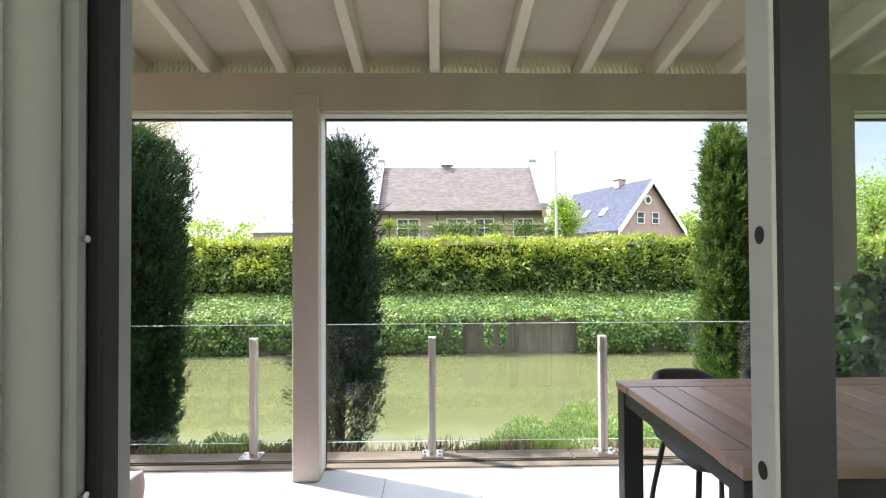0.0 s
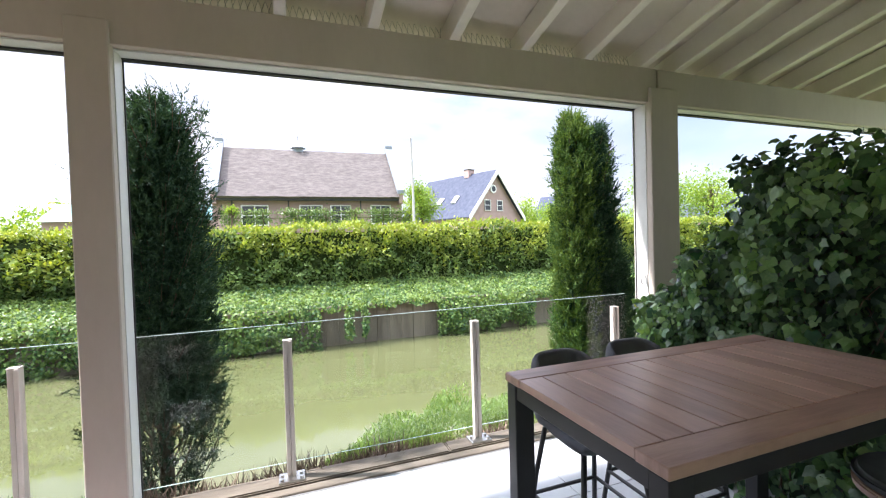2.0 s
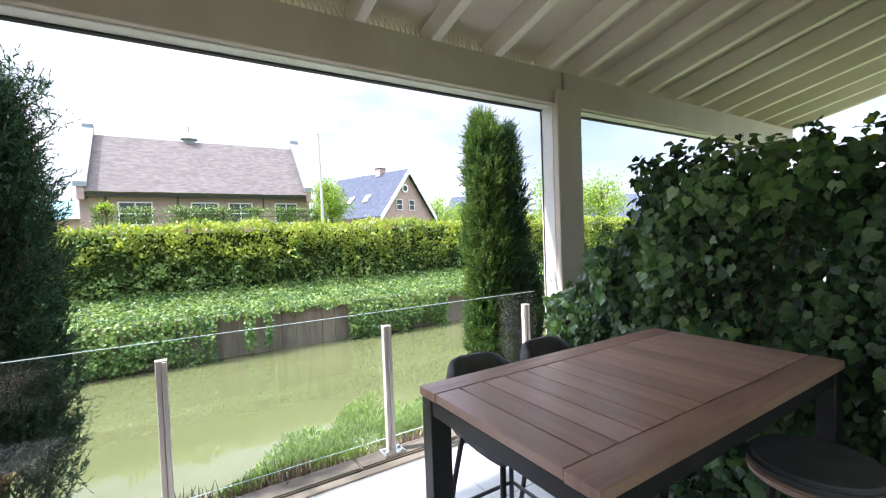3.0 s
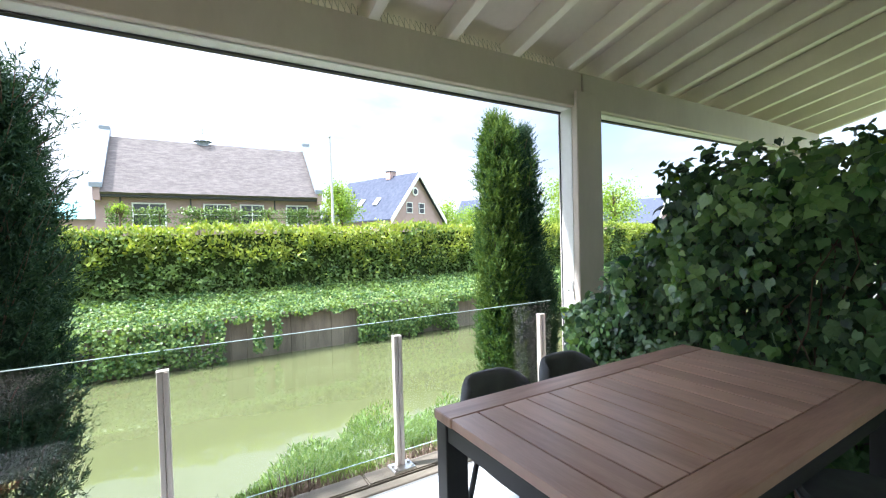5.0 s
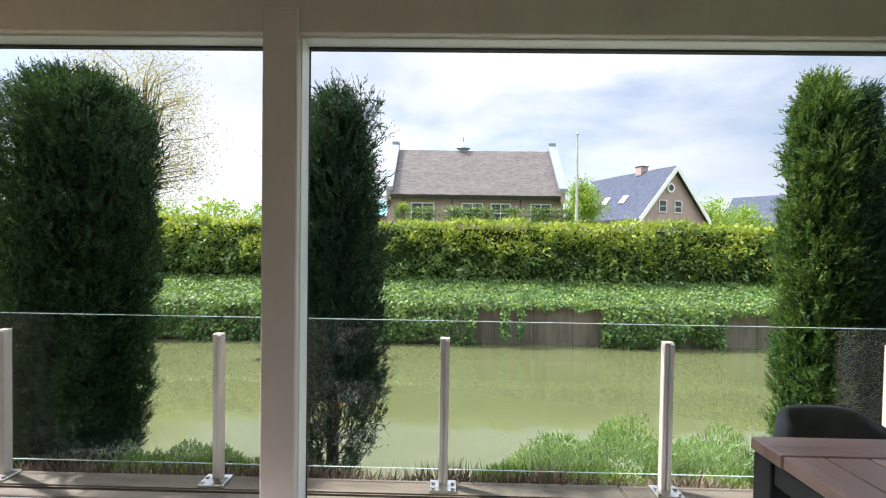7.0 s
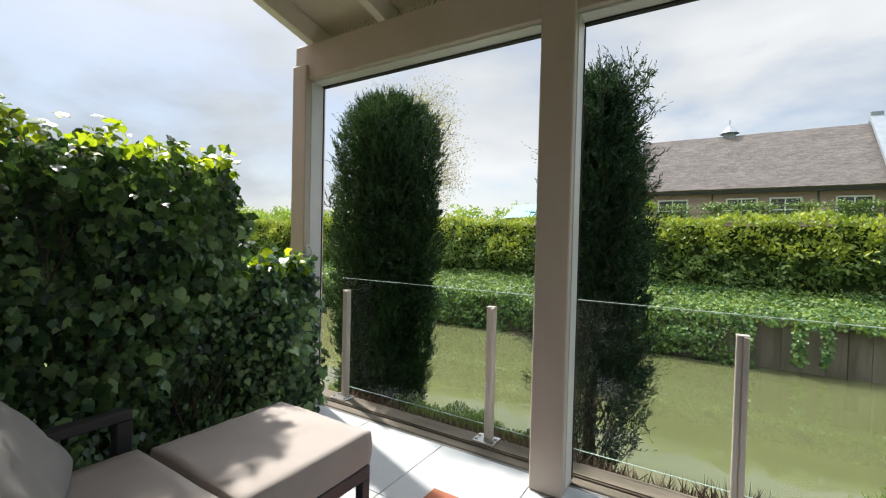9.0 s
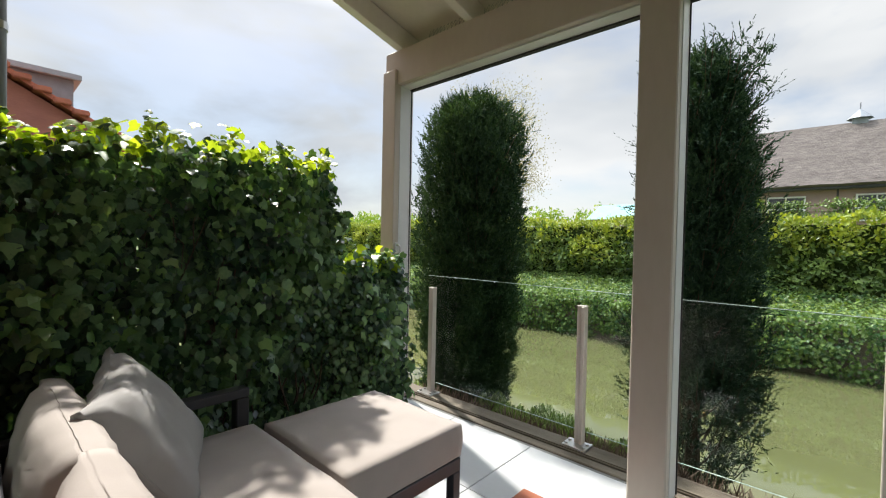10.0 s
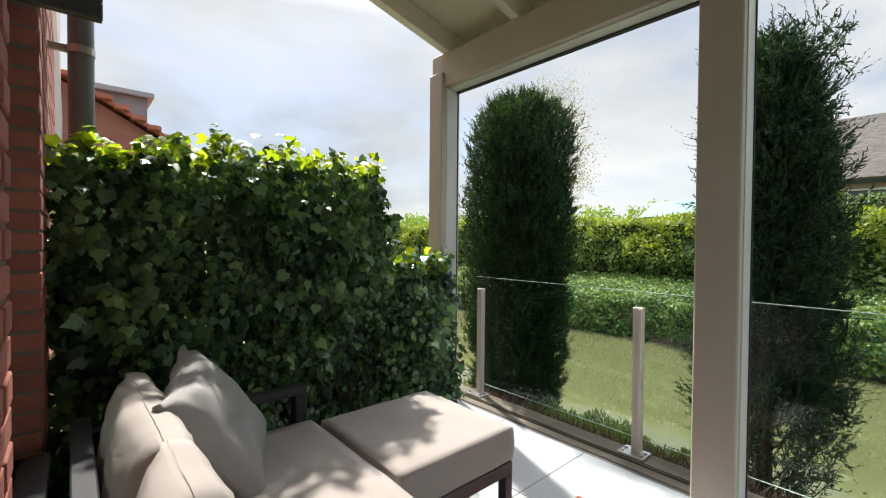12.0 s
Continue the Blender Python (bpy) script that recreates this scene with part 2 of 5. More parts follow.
WHITE = mat("white_painted_trim", (0.78, 0.77, 0.74), (0.68, 0.67, 0.64), 0.5, scale=3, fine=30, bump=0.02)
DARKGLASS = mat("dark_window_glass", (0.03, 0.035, 0.04), (0.05, 0.055, 0.06), 0.05, scale=1, bump=0)
FARTREE = mat("spring_tree_leaf", (0.12, 0.22, 0.03), (0.26, 0.36, 0.06), 0.6, scale=0.4, fine=3, bump=0, per_island=0.5, through_light=0.3, spec=0.2)
PALETREE = mat("pale_birch_leaf", (0.16, 0.16, 0.08), (0.26, 0.25, 0.13), 0.6, scale=0.4, fine=3, bump=0, per_island=0.5, through_light=0.35, spec=0.2)
WIRE = mat("galvanised_wire", (0.40, 0.39, 0.34), (0.30, 0.29, 0.25), 0.5, metal=0.6)
GLASS = glass_mat("clear_glass")
EDGE = mat("glass_edge_glint", (0.44, 0.54, 0.50), (0.36, 0.45, 0.42), 0.2)
CARD = mat("terracotta_ceramic", (0.42, 0.13, 0.06), (0.30, 0.09, 0.045), 0.7)

WATER = bpy.data.materials.new("canal_water")
WATER.use_nodes = True
n, l = WATER.node_tree.nodes, WATER.node_tree.links
b = n["Principled BSDF"]
b.inputs["Roughness"].default_value, b.inputs["IOR"].default_value = 0.01, 1.7
pos = n.new("ShaderNodeNewGeometry")
murk = n.new("ShaderNodeTexNoise")
murk.inputs["Scale"].default_value, murk.inputs["Detail"].default_value = 0.5, 5.0
mc = n.new("ShaderNodeValToRGB")
mc.color_ramp.elements[0].color, mc.color_ramp.elements[1].color = (0.086, 0.09, 0.038, 1), (0.118, 0.118, 0.054, 1)
wave = n.new("ShaderNodeTexNoise")
wave.inputs["Scale"].default_value, wave.inputs["Detail"].default_value = 2.2, 3.0
wb = n.new("ShaderNodeBump")
wb.inputs["Strength"].default_value, wb.inputs["Distance"].default_value = 0.05, 0.03
l.new(pos.outputs["Position"], murk.inputs["Vector"])
l.new(pos.outputs["Position"], wave.inputs["Vector"])
l.new(murk.outputs["Fac"], mc.inputs[0])
l.new(mc.outputs[0], b.inputs["Base Color"])
l.new(wave.outputs["Fac"], wb.inputs["Height"])
l.new(wb.outputs[0], b.inputs["Normal"])


# ---- building helpers ----
def mesh_of(name, bm):
    me = bpy.data.meshes.new(name)
    bm.to_mesh(me)
    bm.free()
    return me


def part(name, bm, material, parent=None, label="", smooth=False):
    """Link a bmesh (or mesh) as one mesh object under a thing or a part."""
    me = bm if isinstance(bm, bpy.types.Mesh) else mesh_of(name, bm)
    if material and not me.materials:
        me.materials.append(material)
    if smooth:
        me.shade_smooth()
    ob = new(name, me)
    if parent:
        ob.parent = parent
    if label:
        ob["label"] = label
    return ob


def box(x0, x1, y0, y1, z0, z1, bevel=0.004, bm=None):
    bm = bm or bmesh.new()
    tmp = bmesh.new()
    bmesh.ops.create_cube(tmp, size=1.0)
    for v in tmp.verts:
        v.co = Vector(((x0 + x1) / 2 + v.co.x * (x1 - x0), (y0 + y1) / 2 + v.co.y * (y1 - y0), (z0 + z1) / 2 + v.co.z * (z1 - z0)))
    if bevel:
        bmesh.ops.bevel(tmp, geom=tmp.edges[:], offset=bevel, segments=2 if bevel > 0.006 else 1, affect="EDGES", clamp_overlap=True)
    me = mesh_of("tmp", tmp)
    bm.from_mesh(me)
    bpy.data.meshes.remove(me)
    return bm


def poly(verts, faces, bm=None):
    bm = bm or bmesh.new()
    vs = [bm.verts.new(v) for v in verts]
    for f in faces:
        bm.faces.new([vs[i] for i in f])
    return bm


def tube(points, radius, sides=8, bm=None, radius_end=None):
    """A round bar along points."""
    bm = bm or bmesh.new()
    pts = [Vector(p) for p in points]
    rings = []
    for i, p in enumerate(pts):
        way = (pts[min(i + 1, len(pts) - 1)] - pts[max(i - 1, 0)]).normalized()
        side = way.orthogonal().normalized() if i == 0 else (side - way * side.dot(way)).normalized()
        other = way.cross(side)
        r = radius if radius_end is None else radius + (radius_end - radius) * i / (len(pts) - 1)
        rings.append([bm.verts.new(p + r * (math.cos(a) * side + math.sin(a) * other)) for a in [2 * math.pi * k / sides for k in range(sides)]])
    for a, c in zip(rings, rings[1:]):
        for k in range(sides):
            bm.faces.new((a[k], a[(k + 1) % sides], c[(k + 1) % sides], c[k]))
    bm.faces.new(rings[0][::-1])
    bm.faces.new(rings[-1])
    return bm


def thing(name, at, label, category, group="", kind=""):
    ob = new(name)
    ob.location = at
    ob.empty_display_size = 0.1
    return tagged(ob, label, category, group, kind)


def structure(name, bm, material, label, category=""):
    return tagged(part(name, bm, material), label, category or name.split("_")[0], kind="structure")


rng = np.random.default_rng(7)

# outlines of leaves: (along, across, lift)
IVY_SHAPE = np.array([(0, 0, 0), (-0.14, 0.26, -0.02), (0.08, 0.44, -0.08), (0.36, 0.50, -0.13), (0.56, 0.27, -0.02), (1.0, 0, -0.20),
                      (0.56, -0.27, -0.02), (0.36, -0.50, -0.13), (0.08, -0.44, -0.08), (-0.14, -0.26, -0.02)])
IVY_FACES = [(0, 1, 2), (0, 2, 4), (2, 3, 4), (0, 4, 5), (0, 5, 6), (0, 6, 8), (6, 7, 8), (0, 8, 9)]
OVAL_SHAPE = np.array([(0, 0, 0), (0.35, 0.24, 0.06), (0.75, 0.18, 0.03), (1.0, 0, -0.06), (0.75, -0.18, 0.03), (0.35, -0.24, 0.06)])
OVAL_FACES = [(0, 1, 2, 3), (0, 3, 4, 5)]
KITE_SHAPE = np.array([(0, 0, 0), (0.45, 0.3, 0.04), (1.0, 0, -0.04), (0.45, -0.3, 0.04)])
KITE_FACES = [(0, 1, 2), (0, 2, 3)]
NEEDLE_SHAPE = np.array([(0, 0.10, 0), (0.55, 0.13, 0), (1.0, 0, 0), (0.55, -0.13, 0), (0, -0.10, 0)])
NEEDLE_FACES = [(0, 1, 2, 3, 4)]


def unit(v):
    return v / np.maximum(np.linalg.norm(v, axis=1, keepdims=True), 1e-9)


def leaves(name, where, along, facing, size, shape, faces, material):
    """One mesh of many leaves: places, the way each points, the way its face turns, and its length."""
    along = unit(along)
    across = unit(np.cross(facing, along))
    up = np.cross(along, across)
    size = np.broadcast_to(size, (len(where),))
    v = where[:, None] + size[:, None, None] * (shape[None, :, :1] * along[:, None] + shape[None, :, 1:2] * across[:, None] + shape[None, :, 2:] * up[:, None])
    v = v.reshape(-1, 3)
    count, k = len(where), len(shape)
    me = bpy.data.meshes.new(name)
    sizes = np.tile([len(f) for f in faces], count)
    loops = np.concatenate([np.array([i for f in faces for i in f])[None] + k * np.arange(count)[:, None]]).ravel()
    me.vertices.add(len(v))
    me.vertices.foreach_set("co", v.ravel())
    me.loops.add(len(loops))
    me.loops.foreach_set("vertex_index", loops)
    me.polygons.add(len(sizes))
    me.polygons.foreach_set("loop_start", np.concatenate([[0], np.cumsum(sizes)[:-1]]))
    me.polygons.foreach_set("loop_total", sizes)
    me.update(calc_edges=True)
    me.materials.append(material)
    return me


def jitter(n, s):
    return rng.normal(0, s, (n, 3))


def patches(x, y, cell, seed):
    """Smooth random values between -1 and 1 over a plane, of a given grain."""
    table = np.random.default_rng(seed).uniform(-1, 1, (256, 256))
    fx, fy = x / cell, y / cell
    ix, iy = np.floor(fx).astype(int), np.floor(fy).astype(int)
    tx, ty = fx - ix, fy - iy
    tx, ty = tx * tx * (3 - 2 * tx), ty * ty * (3 - 2 * ty)
    a, b = table[ix % 256, iy % 256], table[(ix + 1) % 256, iy % 256]
    c, d = table[ix % 256, (iy + 1) % 256], table[(ix + 1) % 256, (iy + 1) % 256]
    return (a * (1 - tx) + b * tx) * (1 - ty) + (c * (1 - tx) + d * tx) * ty


# ---- ground, water, banks ----
prof = [(-1500, -0.3), (-60, -0.3), (-8, -0.06), (3.14, -0.10), (3.5, -0.36), (4.25, -0.85), (5.4, -1.5), (6.5, -2.0), (10.5, -2.0), (10.52, -0.15),
        (11.4, 0.02), (12.4, 0.22), (30, 0.3), (200, 0.3), (2500, 0.3)]
xs = [-2500, -300, -60, -20, -10, -5, 0, 5, 10, 20, 60, 300, 2500]
bm = bmesh.new()
grid = [[bm.verts.new((x, y, z)) for y, z in prof] for x in xs]
for i in range(len(xs) - 1):
    for j in range(len(prof) - 1):
        bm.faces.new((grid[i][j], grid[i + 1][j], grid[i + 1][j + 1], grid[i][j + 1]))
structure("ground", bm, SOIL, "grassy banks and flat fields reaching the horizon", "ground")
structure("water", poly([(-600, 4.3, -0.95), (600, 4.3, -0.95), (600, 10.6, -0.95), (-600, 10.6, -0.95)], [(0, 1, 2, 3)]), WATER,
          "still olive-green canal water reflecting the sky", "water")

# timber sheeting of the far bank
sheet = thing("sheet_piling", (0, 10.42, -0.5), "dark weathered timber sheet piling along the far bank", "retaining wall", kind="structure")
plank_me = mesh_of("plank", box(-0.148, 0.148, -0.03, 0.03, -0.75, 0.38, 0.006))
for k in range(-60, 90):
    p = part("plank", plank_me, PILING, sheet)
    p.location = (0.3 * k, 0.01 * math.sin(k * 2.3), 0.012 * math.sin(k * 1.7))
part("capping_rail", box(-18, 27, -0.08, 0.06, 0.38, 0.46, 0.01), PILING, sheet)


def bank_leaves():
    """Ivy on the sloping far bank, hanging over the sheeting in curtains with gaps."""
    n = 90000
    x = rng.uniform(-26, 26, n)
    y = rng.uniform(10.3, 12.5, n)
    z = np.interp(y, [10.3, 10.5, 11.4, 12.5], [-0.06, 0.0, 0.10, 0.32]) + rng.uniform(-0.05, 0.07, n) + 0.05 * patches(x, y, 0.3, 33)
    top = np.stack([x, y, z], 1)
    m = 95000
    x = rng.uniform(-26, 26, m)
    deep = np.full(m, 0.92) + 0.1 * np.sin(x * 2.1) + 0.06 * np.sin(x * 5.3)
    deep = np.where((x > 0.62) & (x < 3.45), 0.05 + 0.05 * np.sin(x * 9), deep)
    deep = np.where((np.abs(x - 1.25) < 0.1) | (np.abs(x - 1.62) < 0.07), 0.75, deep)
    deep = np.where((x > 6.25) & (x < 7.6), 0.15 + 0.05 * np.sin(x * 8), deep)
    u = rng.uniform(0, 1, m)
    z = 0.0 - u * deep + rng.uniform(-0.06, 0.06, m)
    keep = rng.uniform(0, 1, m) < deep / 1.0 + 0.05
    swell = patches(x, z, 0.22, 31) + 0.6 * patches(x, z, 0.5, 32)
    keep &= swell + rng.normal(0, 0.5, m) > -0.55
    hang = np.stack([x, 10.26 + rng.uniform(-0.07, 0.10, m) - 0.10 * np.sin(np.pi * u) - 0.06 * np.sin(x * 1.7) - 0.09 * swell, z], 1)[keep]
    w = np.concatenate([top, hang])
    along = np.concatenate([jitter(len(top), 0.5) + (0, -0.7, -0.15), jitter(len(hang), 0.45) + (0, -0.2, -0.8)])
    face = np.concatenate([jitter(len(top), 0.45) + (0, -0.2, 1), jitter(len(hang), 0.4) + (0, -1, 0.45)])
    me = leaves("bank_ivy", w, along, face, rng.uniform(0.045, 0.085, len(w)), KITE_SHAPE * (1, 1.5, 2), KITE_FACES, BANKIVY)
    tagged(part("bank_ivy", me, None), "dense light green ivy over the far canal bank", "ivy", kind="stuff")


bank_leaves()


def hedge():
    t = thing("hedge", (0, 12.7, 0.2), "long clipped laurel hedge with yellow-green new growth on top", "hedge", kind="stuff")
    # solid box whose near-black green stands for the shade between the leaves
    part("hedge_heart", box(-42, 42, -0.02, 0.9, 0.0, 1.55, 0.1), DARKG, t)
    n = 90000
    x = rng.uniform(-40, 40, n)
    near = rng.uniform(0, 1, n) < np.where(np.abs(x) < 20, 1, 0.6)
    x = x[near]
    n = len(x)
    u = rng.uniform(0, 1, n)
    grain = patches(x, 1.8 * u, 0.34, 41)
    lump = 0.24 * grain + 0.16 * patches(x, 1.8 * u, 0.8, 42) + 0.05 * patches(x, 1.8 * u, 0.14, 43)
    z = u * (1.72 + 0.05 * np.sin(x * 1.3) + 0.04 * np.sin(x * 4.1)) + rng.uniform(-0.05, 0.07, n)
    y = -0.16 - lump + rng.uniform(-0.10, 0.16, n) + 0.10 * np.maximum(0, 0.25 - u) * 4
    face = jitter(n, 0.5) + np.stack([np.zeros(n), np.full(n, -0.8), 0.35 + 0.5 * u], 1)
    w = np.stack([x, y, z], 1)
    along = jitter(n, 0.55) + np.stack([np.zeros(n), np.full(n, -0.4), u - 0.35], 1)
    size = rng.uniform(0.08, 0.15, n)
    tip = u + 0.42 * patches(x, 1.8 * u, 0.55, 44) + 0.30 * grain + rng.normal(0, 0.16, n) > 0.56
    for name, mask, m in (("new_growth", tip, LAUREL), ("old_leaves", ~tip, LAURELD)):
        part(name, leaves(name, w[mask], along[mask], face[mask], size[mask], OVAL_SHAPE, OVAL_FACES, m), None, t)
    n = 26000
    x = rng.uniform(-40, 40, n)
    w = np.stack([x, rng.uniform(-0.2, 1.0, n), 1.62 + 0.05 * np.sin(x * 1.3) + 0.04 * np.sin(x * 4.1) + 0.06 * patches(x, x, 0.3, 45) + rng.uniform(-0.05, 0.10, n) + rng.exponential(0.035, n)], 1)
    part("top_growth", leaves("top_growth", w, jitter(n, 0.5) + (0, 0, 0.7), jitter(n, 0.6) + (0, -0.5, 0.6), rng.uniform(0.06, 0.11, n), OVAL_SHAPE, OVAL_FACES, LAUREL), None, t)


hedge()


def near_plants():
    """Low lavender-like mounds with woody feet on the near bank."""
    for x0, y0, r, h in ((-3.0, 3.55, 0.42, 0.36), (-2.3, 3.6, 0.4, 0.38), (-1.75, 3.6, 0.42, 0.44), (-1.25, 3.55, 0.36, 0.36), (0.45, 3.6, 0.36, 0.32), (0.85, 3.75, 0.46, 0.46),
                         (1.4, 3.8, 0.5, 0.55), (1.95, 3.75, 0.48, 0.5), (2.45, 3.6, 0.4, 0.4), (3.3, 3.7, 0.45, 0.42), (4.1, 3.7, 0.5, 0.5)):
        t = thing("lavender_bush", (x0, y0, -0.50), "low bright green lavender mound with woody brown stems on the bank", "plant", "bushes along the bank")
        n = 8000
        a, rr = rng.uniform(0, 2 * np.pi, n), np.sqrt(rng.uniform(0, 1, n))
        top = h * (1 - 0.75 * rr ** 2) * (1 + 0.22 * patches(x0 * 3 + rr * np.cos(a) * r, rr * np.sin(a) * r, 0.11, 81))
        w = np.stack([r * rr * np.cos(a), 0.8 * r * rr * np.sin(a), top * rng.uniform(0.45, 1.0, n)], 1)
        d = np.stack([0.5 * rr * np.cos(a), 0.5 * rr * np.sin(a), np.ones(n)], 1) + jitter(n, 0.38)
        part("foliage", leaves("foliage", w, d, jitter(n, 1), rng.uniform(0.02, 0.05, n), NEEDLE_SHAPE * (1, 0.8, 1), NEEDLE_FACES, HERB), None, t)
        n = 1000
        a = rng.uniform(0, 2 * np.pi, n)
        base = np.stack([0.6 * r * np.cos(a) * rng.uniform(0.3, 1.2, n), -0.75 * r + 0.45 * r * np.sin(a) * rng.uniform(0.2, 1.2, n), np.full(n, 0.0)], 1)
        d = np.stack([0.6 * np.cos(a), 0.6 * np.sin(a) - 0.2, np.ones(n)], 1) + jitter(n, 0.3)
        part("woody_stems", leaves("woody_stems", base, d, jitter(n, 1), rng.uniform(0.12, 0.30, n), NEEDLE_SHAPE * (1, 0.16, 1), NEEDLE_FACES, DRYW), None, t)


near_plants()


def dry_growth():
    """Brown stalks and litter at the foot of the plants, along the timber edging."""
    n = 15000
    x = rng.uniform(-2.8, 4.4, n)
    y = 3.13 + 0.30 * rng.uniform(0, 1, n) ** 1.3
    w = np.stack([x, y, np.interp(y, [3.14, 3.5], [-0.10, -0.36])], 1)
    d = jitter(n, 0.45) + (0, -0.12, 0.75)
    length = rng.uniform(0.06, 0.24, n) * (0.75 + 0.45 * patches(x, y, 0.3, 51))
    me = leaves("dry_stalks", w, d, jitter(n, 1), length, NEEDLE_SHAPE * (1, 0.16, 1), NEEDLE_FACES, DRYW)
    tagged(part("dry_stalks", me, None), "brown dry stalks along the timber edging", "dry plants", kind="stuff")


dry_growth()


def spiky_plant(x, y, z):
    t = thing("spiky_plant", (x, y, z), "yellow-green plant with stiff narrow pointed leaves on the bank", "plant")
    part("stem", tube([(0, 0, -0.05), (0, 0, 0.22)], 0.03, 8, radius_end=0.02), STEM, t)
    blade = [(0, 0), (0.3, 0.035), (0.7, 0.03), (1.0, 0)]
    for k in range(46):
        a, lift = k * 2.4, 0.25 + 1.1 * k / 46
        c, s_ = math.cos(a), math.sin(a)
        ln = rng.uniform(0.20, 0.29)
        vs, fs = [], []
        for f, hw in blade:
            r, h = ln * f * math.cos(lift), 0.12 + 0.002 * k + ln * (f * math.sin(lift) - 0.25 * f * f)
            for q in (-1, 0, 1):
                vs.append((r * c - q * hw * 0.5 * s_, r * s_ + q * hw * 0.5 * c, h + 0.008 * abs(q)))
        for i in range(3):
            for j in range(2):
                b0 = 3 * i + j
                fs.append((b0, b0 + 1, b0 + 4, b0 + 3))
        part("blade", poly(vs, fs), SPIKE, t)


spiky_plant(2.28, 3.42, -0.16)


BLUNT = ([0, 0.05, 0.2, 0.5, 0.8, 0.92, 0.97, 1.0], [0.6, 0.85, 0.95, 1.0, 0.97, 0.86, 0.62, 0.25])
SLIM = ([0, 0.06, 0.25, 0.5, 0.8, 0.93, 1.0], [0.75, 0.92, 1.0, 1.0, 0.92, 0.7, 0.3])
FEATHERY = ([0, 0.08, 0.22, 0.36, 0.5, 0.8, 0.93, 1.0], [0.45, 0.8, 1.05, 0.95, 1.0, 0.85, 0.6, 0.25])


def leader(t, dx, dy, height, r, material, loose, shape, bare=0.0, seed=0):
    """One upright stem of a conifer with limbs, sprays of scale leaves and a heart of leaves darkened for inner shade;
    bare: the thinned-out share at its foot.
    """
    part("trunk", tube([(dx * 0.4, dy * 0.4, 0), (dx, dy, height * 0.4), (dx, dy + 0.02, height * 0.93)], 0.05, 8, radius_end=0.012), STEM, t)
    bm = bmesh.new()
    for k in range(60):
        u = 0.05 + 0.85 * k / 60
        a = k * 2.4
        rr = r * float(np.interp(u, *shape)) * 0.8
        tube([(dx, dy, u * height), (dx + 0.5 * rr * math.cos(a), dy + 0.5 * rr * math.sin(a), u * height + 0.10),
              (dx + rr * math.cos(a), dy + rr * math.sin(a), u * height + 0.26)], 0.010, 4, bm, 0.003)
    tagged(part("branchwork", bm, STEM, t), kind="stuff")
    n = int(9500 * r * height)
    u, a = rng.uniform(0, 1, n), rng.uniform(0, 2 * np.pi, n)
    # upright tongues of growth with furrows between them
    tongue = patches(a * 1.6 + 40, u * height * 0.45 + 0.12 * np.sin(a * 3), 0.42, 60 + seed)
    clump = patches(a * r + 50, u * height, 0.13, 61 + seed)
    lump = 1 + 0.20 * tongue + (0.15 + 0.06 * loose) * clump + rng.normal(0, 0.03 + 0.05 * loose, n)
    depth = 1 - 0.55 * rng.uniform(0, 1, n) ** 1.8
    rad = r * np.interp(u, *shape) * lump * depth
    start = np.stack([dx + rad * np.cos(a), dy + rad * np.sin(a), u * height * 0.97], 1)
    keep = clump + 0.5 * tongue + rng.normal(0, 0.4, n) > -0.75
    keep &= rng.uniform(0, 1, n) < np.where(u < bare, 0.30, 1.0)
    start, a, u = start[keep], a[keep], u[keep]
    n = len(a)
    lean = 0.5 + 0.25 * loose
    way = unit(np.stack([lean * np.cos(a), lean * np.sin(a), np.ones(n)], 1) + jitter(n, 0.34 + 0.12 * loose))
    length = rng.uniform(0.05, 0.13, n) * (1 + 0.5 * loose * rng.uniform(0, 1, n))
    per = 13
    s = np.tile(np.linspace(0.0, 1.0, per), n)
    idx = np.repeat(np.arange(n), per)
    w = start[idx] + way[idx] * (length[idx] * s)[:, None]
    side = np.cross(way[idx], jitter(n, 1)[idx])
    sign = np.tile(np.where(np.arange(per) % 2 == 0, 1.0, -1.0), n)
    d = way[idx] + unit(side) * (sign * (0.95 - 0.5 * s))[:, None] + jitter(n * per, 0.2)
    size = (0.038 - 0.018 * s) * rng.uniform(0.7, 1.2, n * per)
    part("crown", leaves("crown", w, d, jitter(n * per, 1), size, NEEDLE_SHAPE * (1, 1.1, 1), NEEDLE_FACES, material), None, t)
    m = int(3300 * r * height)
    u, a, q = rng.uniform(max(0.02, bare), 0.95, m), rng.uniform(0, 2 * np.pi, m), np.sqrt(rng.uniform(0, 1, m)) * 0.62
    pr = np.interp(u, *shape) * r * q
    w = np.stack([dx + pr * np.cos(a), dy + pr * np.sin(a), u * height * 0.97], 1)
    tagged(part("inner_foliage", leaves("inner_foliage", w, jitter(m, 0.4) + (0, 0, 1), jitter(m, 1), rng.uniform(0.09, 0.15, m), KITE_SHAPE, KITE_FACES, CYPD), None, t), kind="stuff")


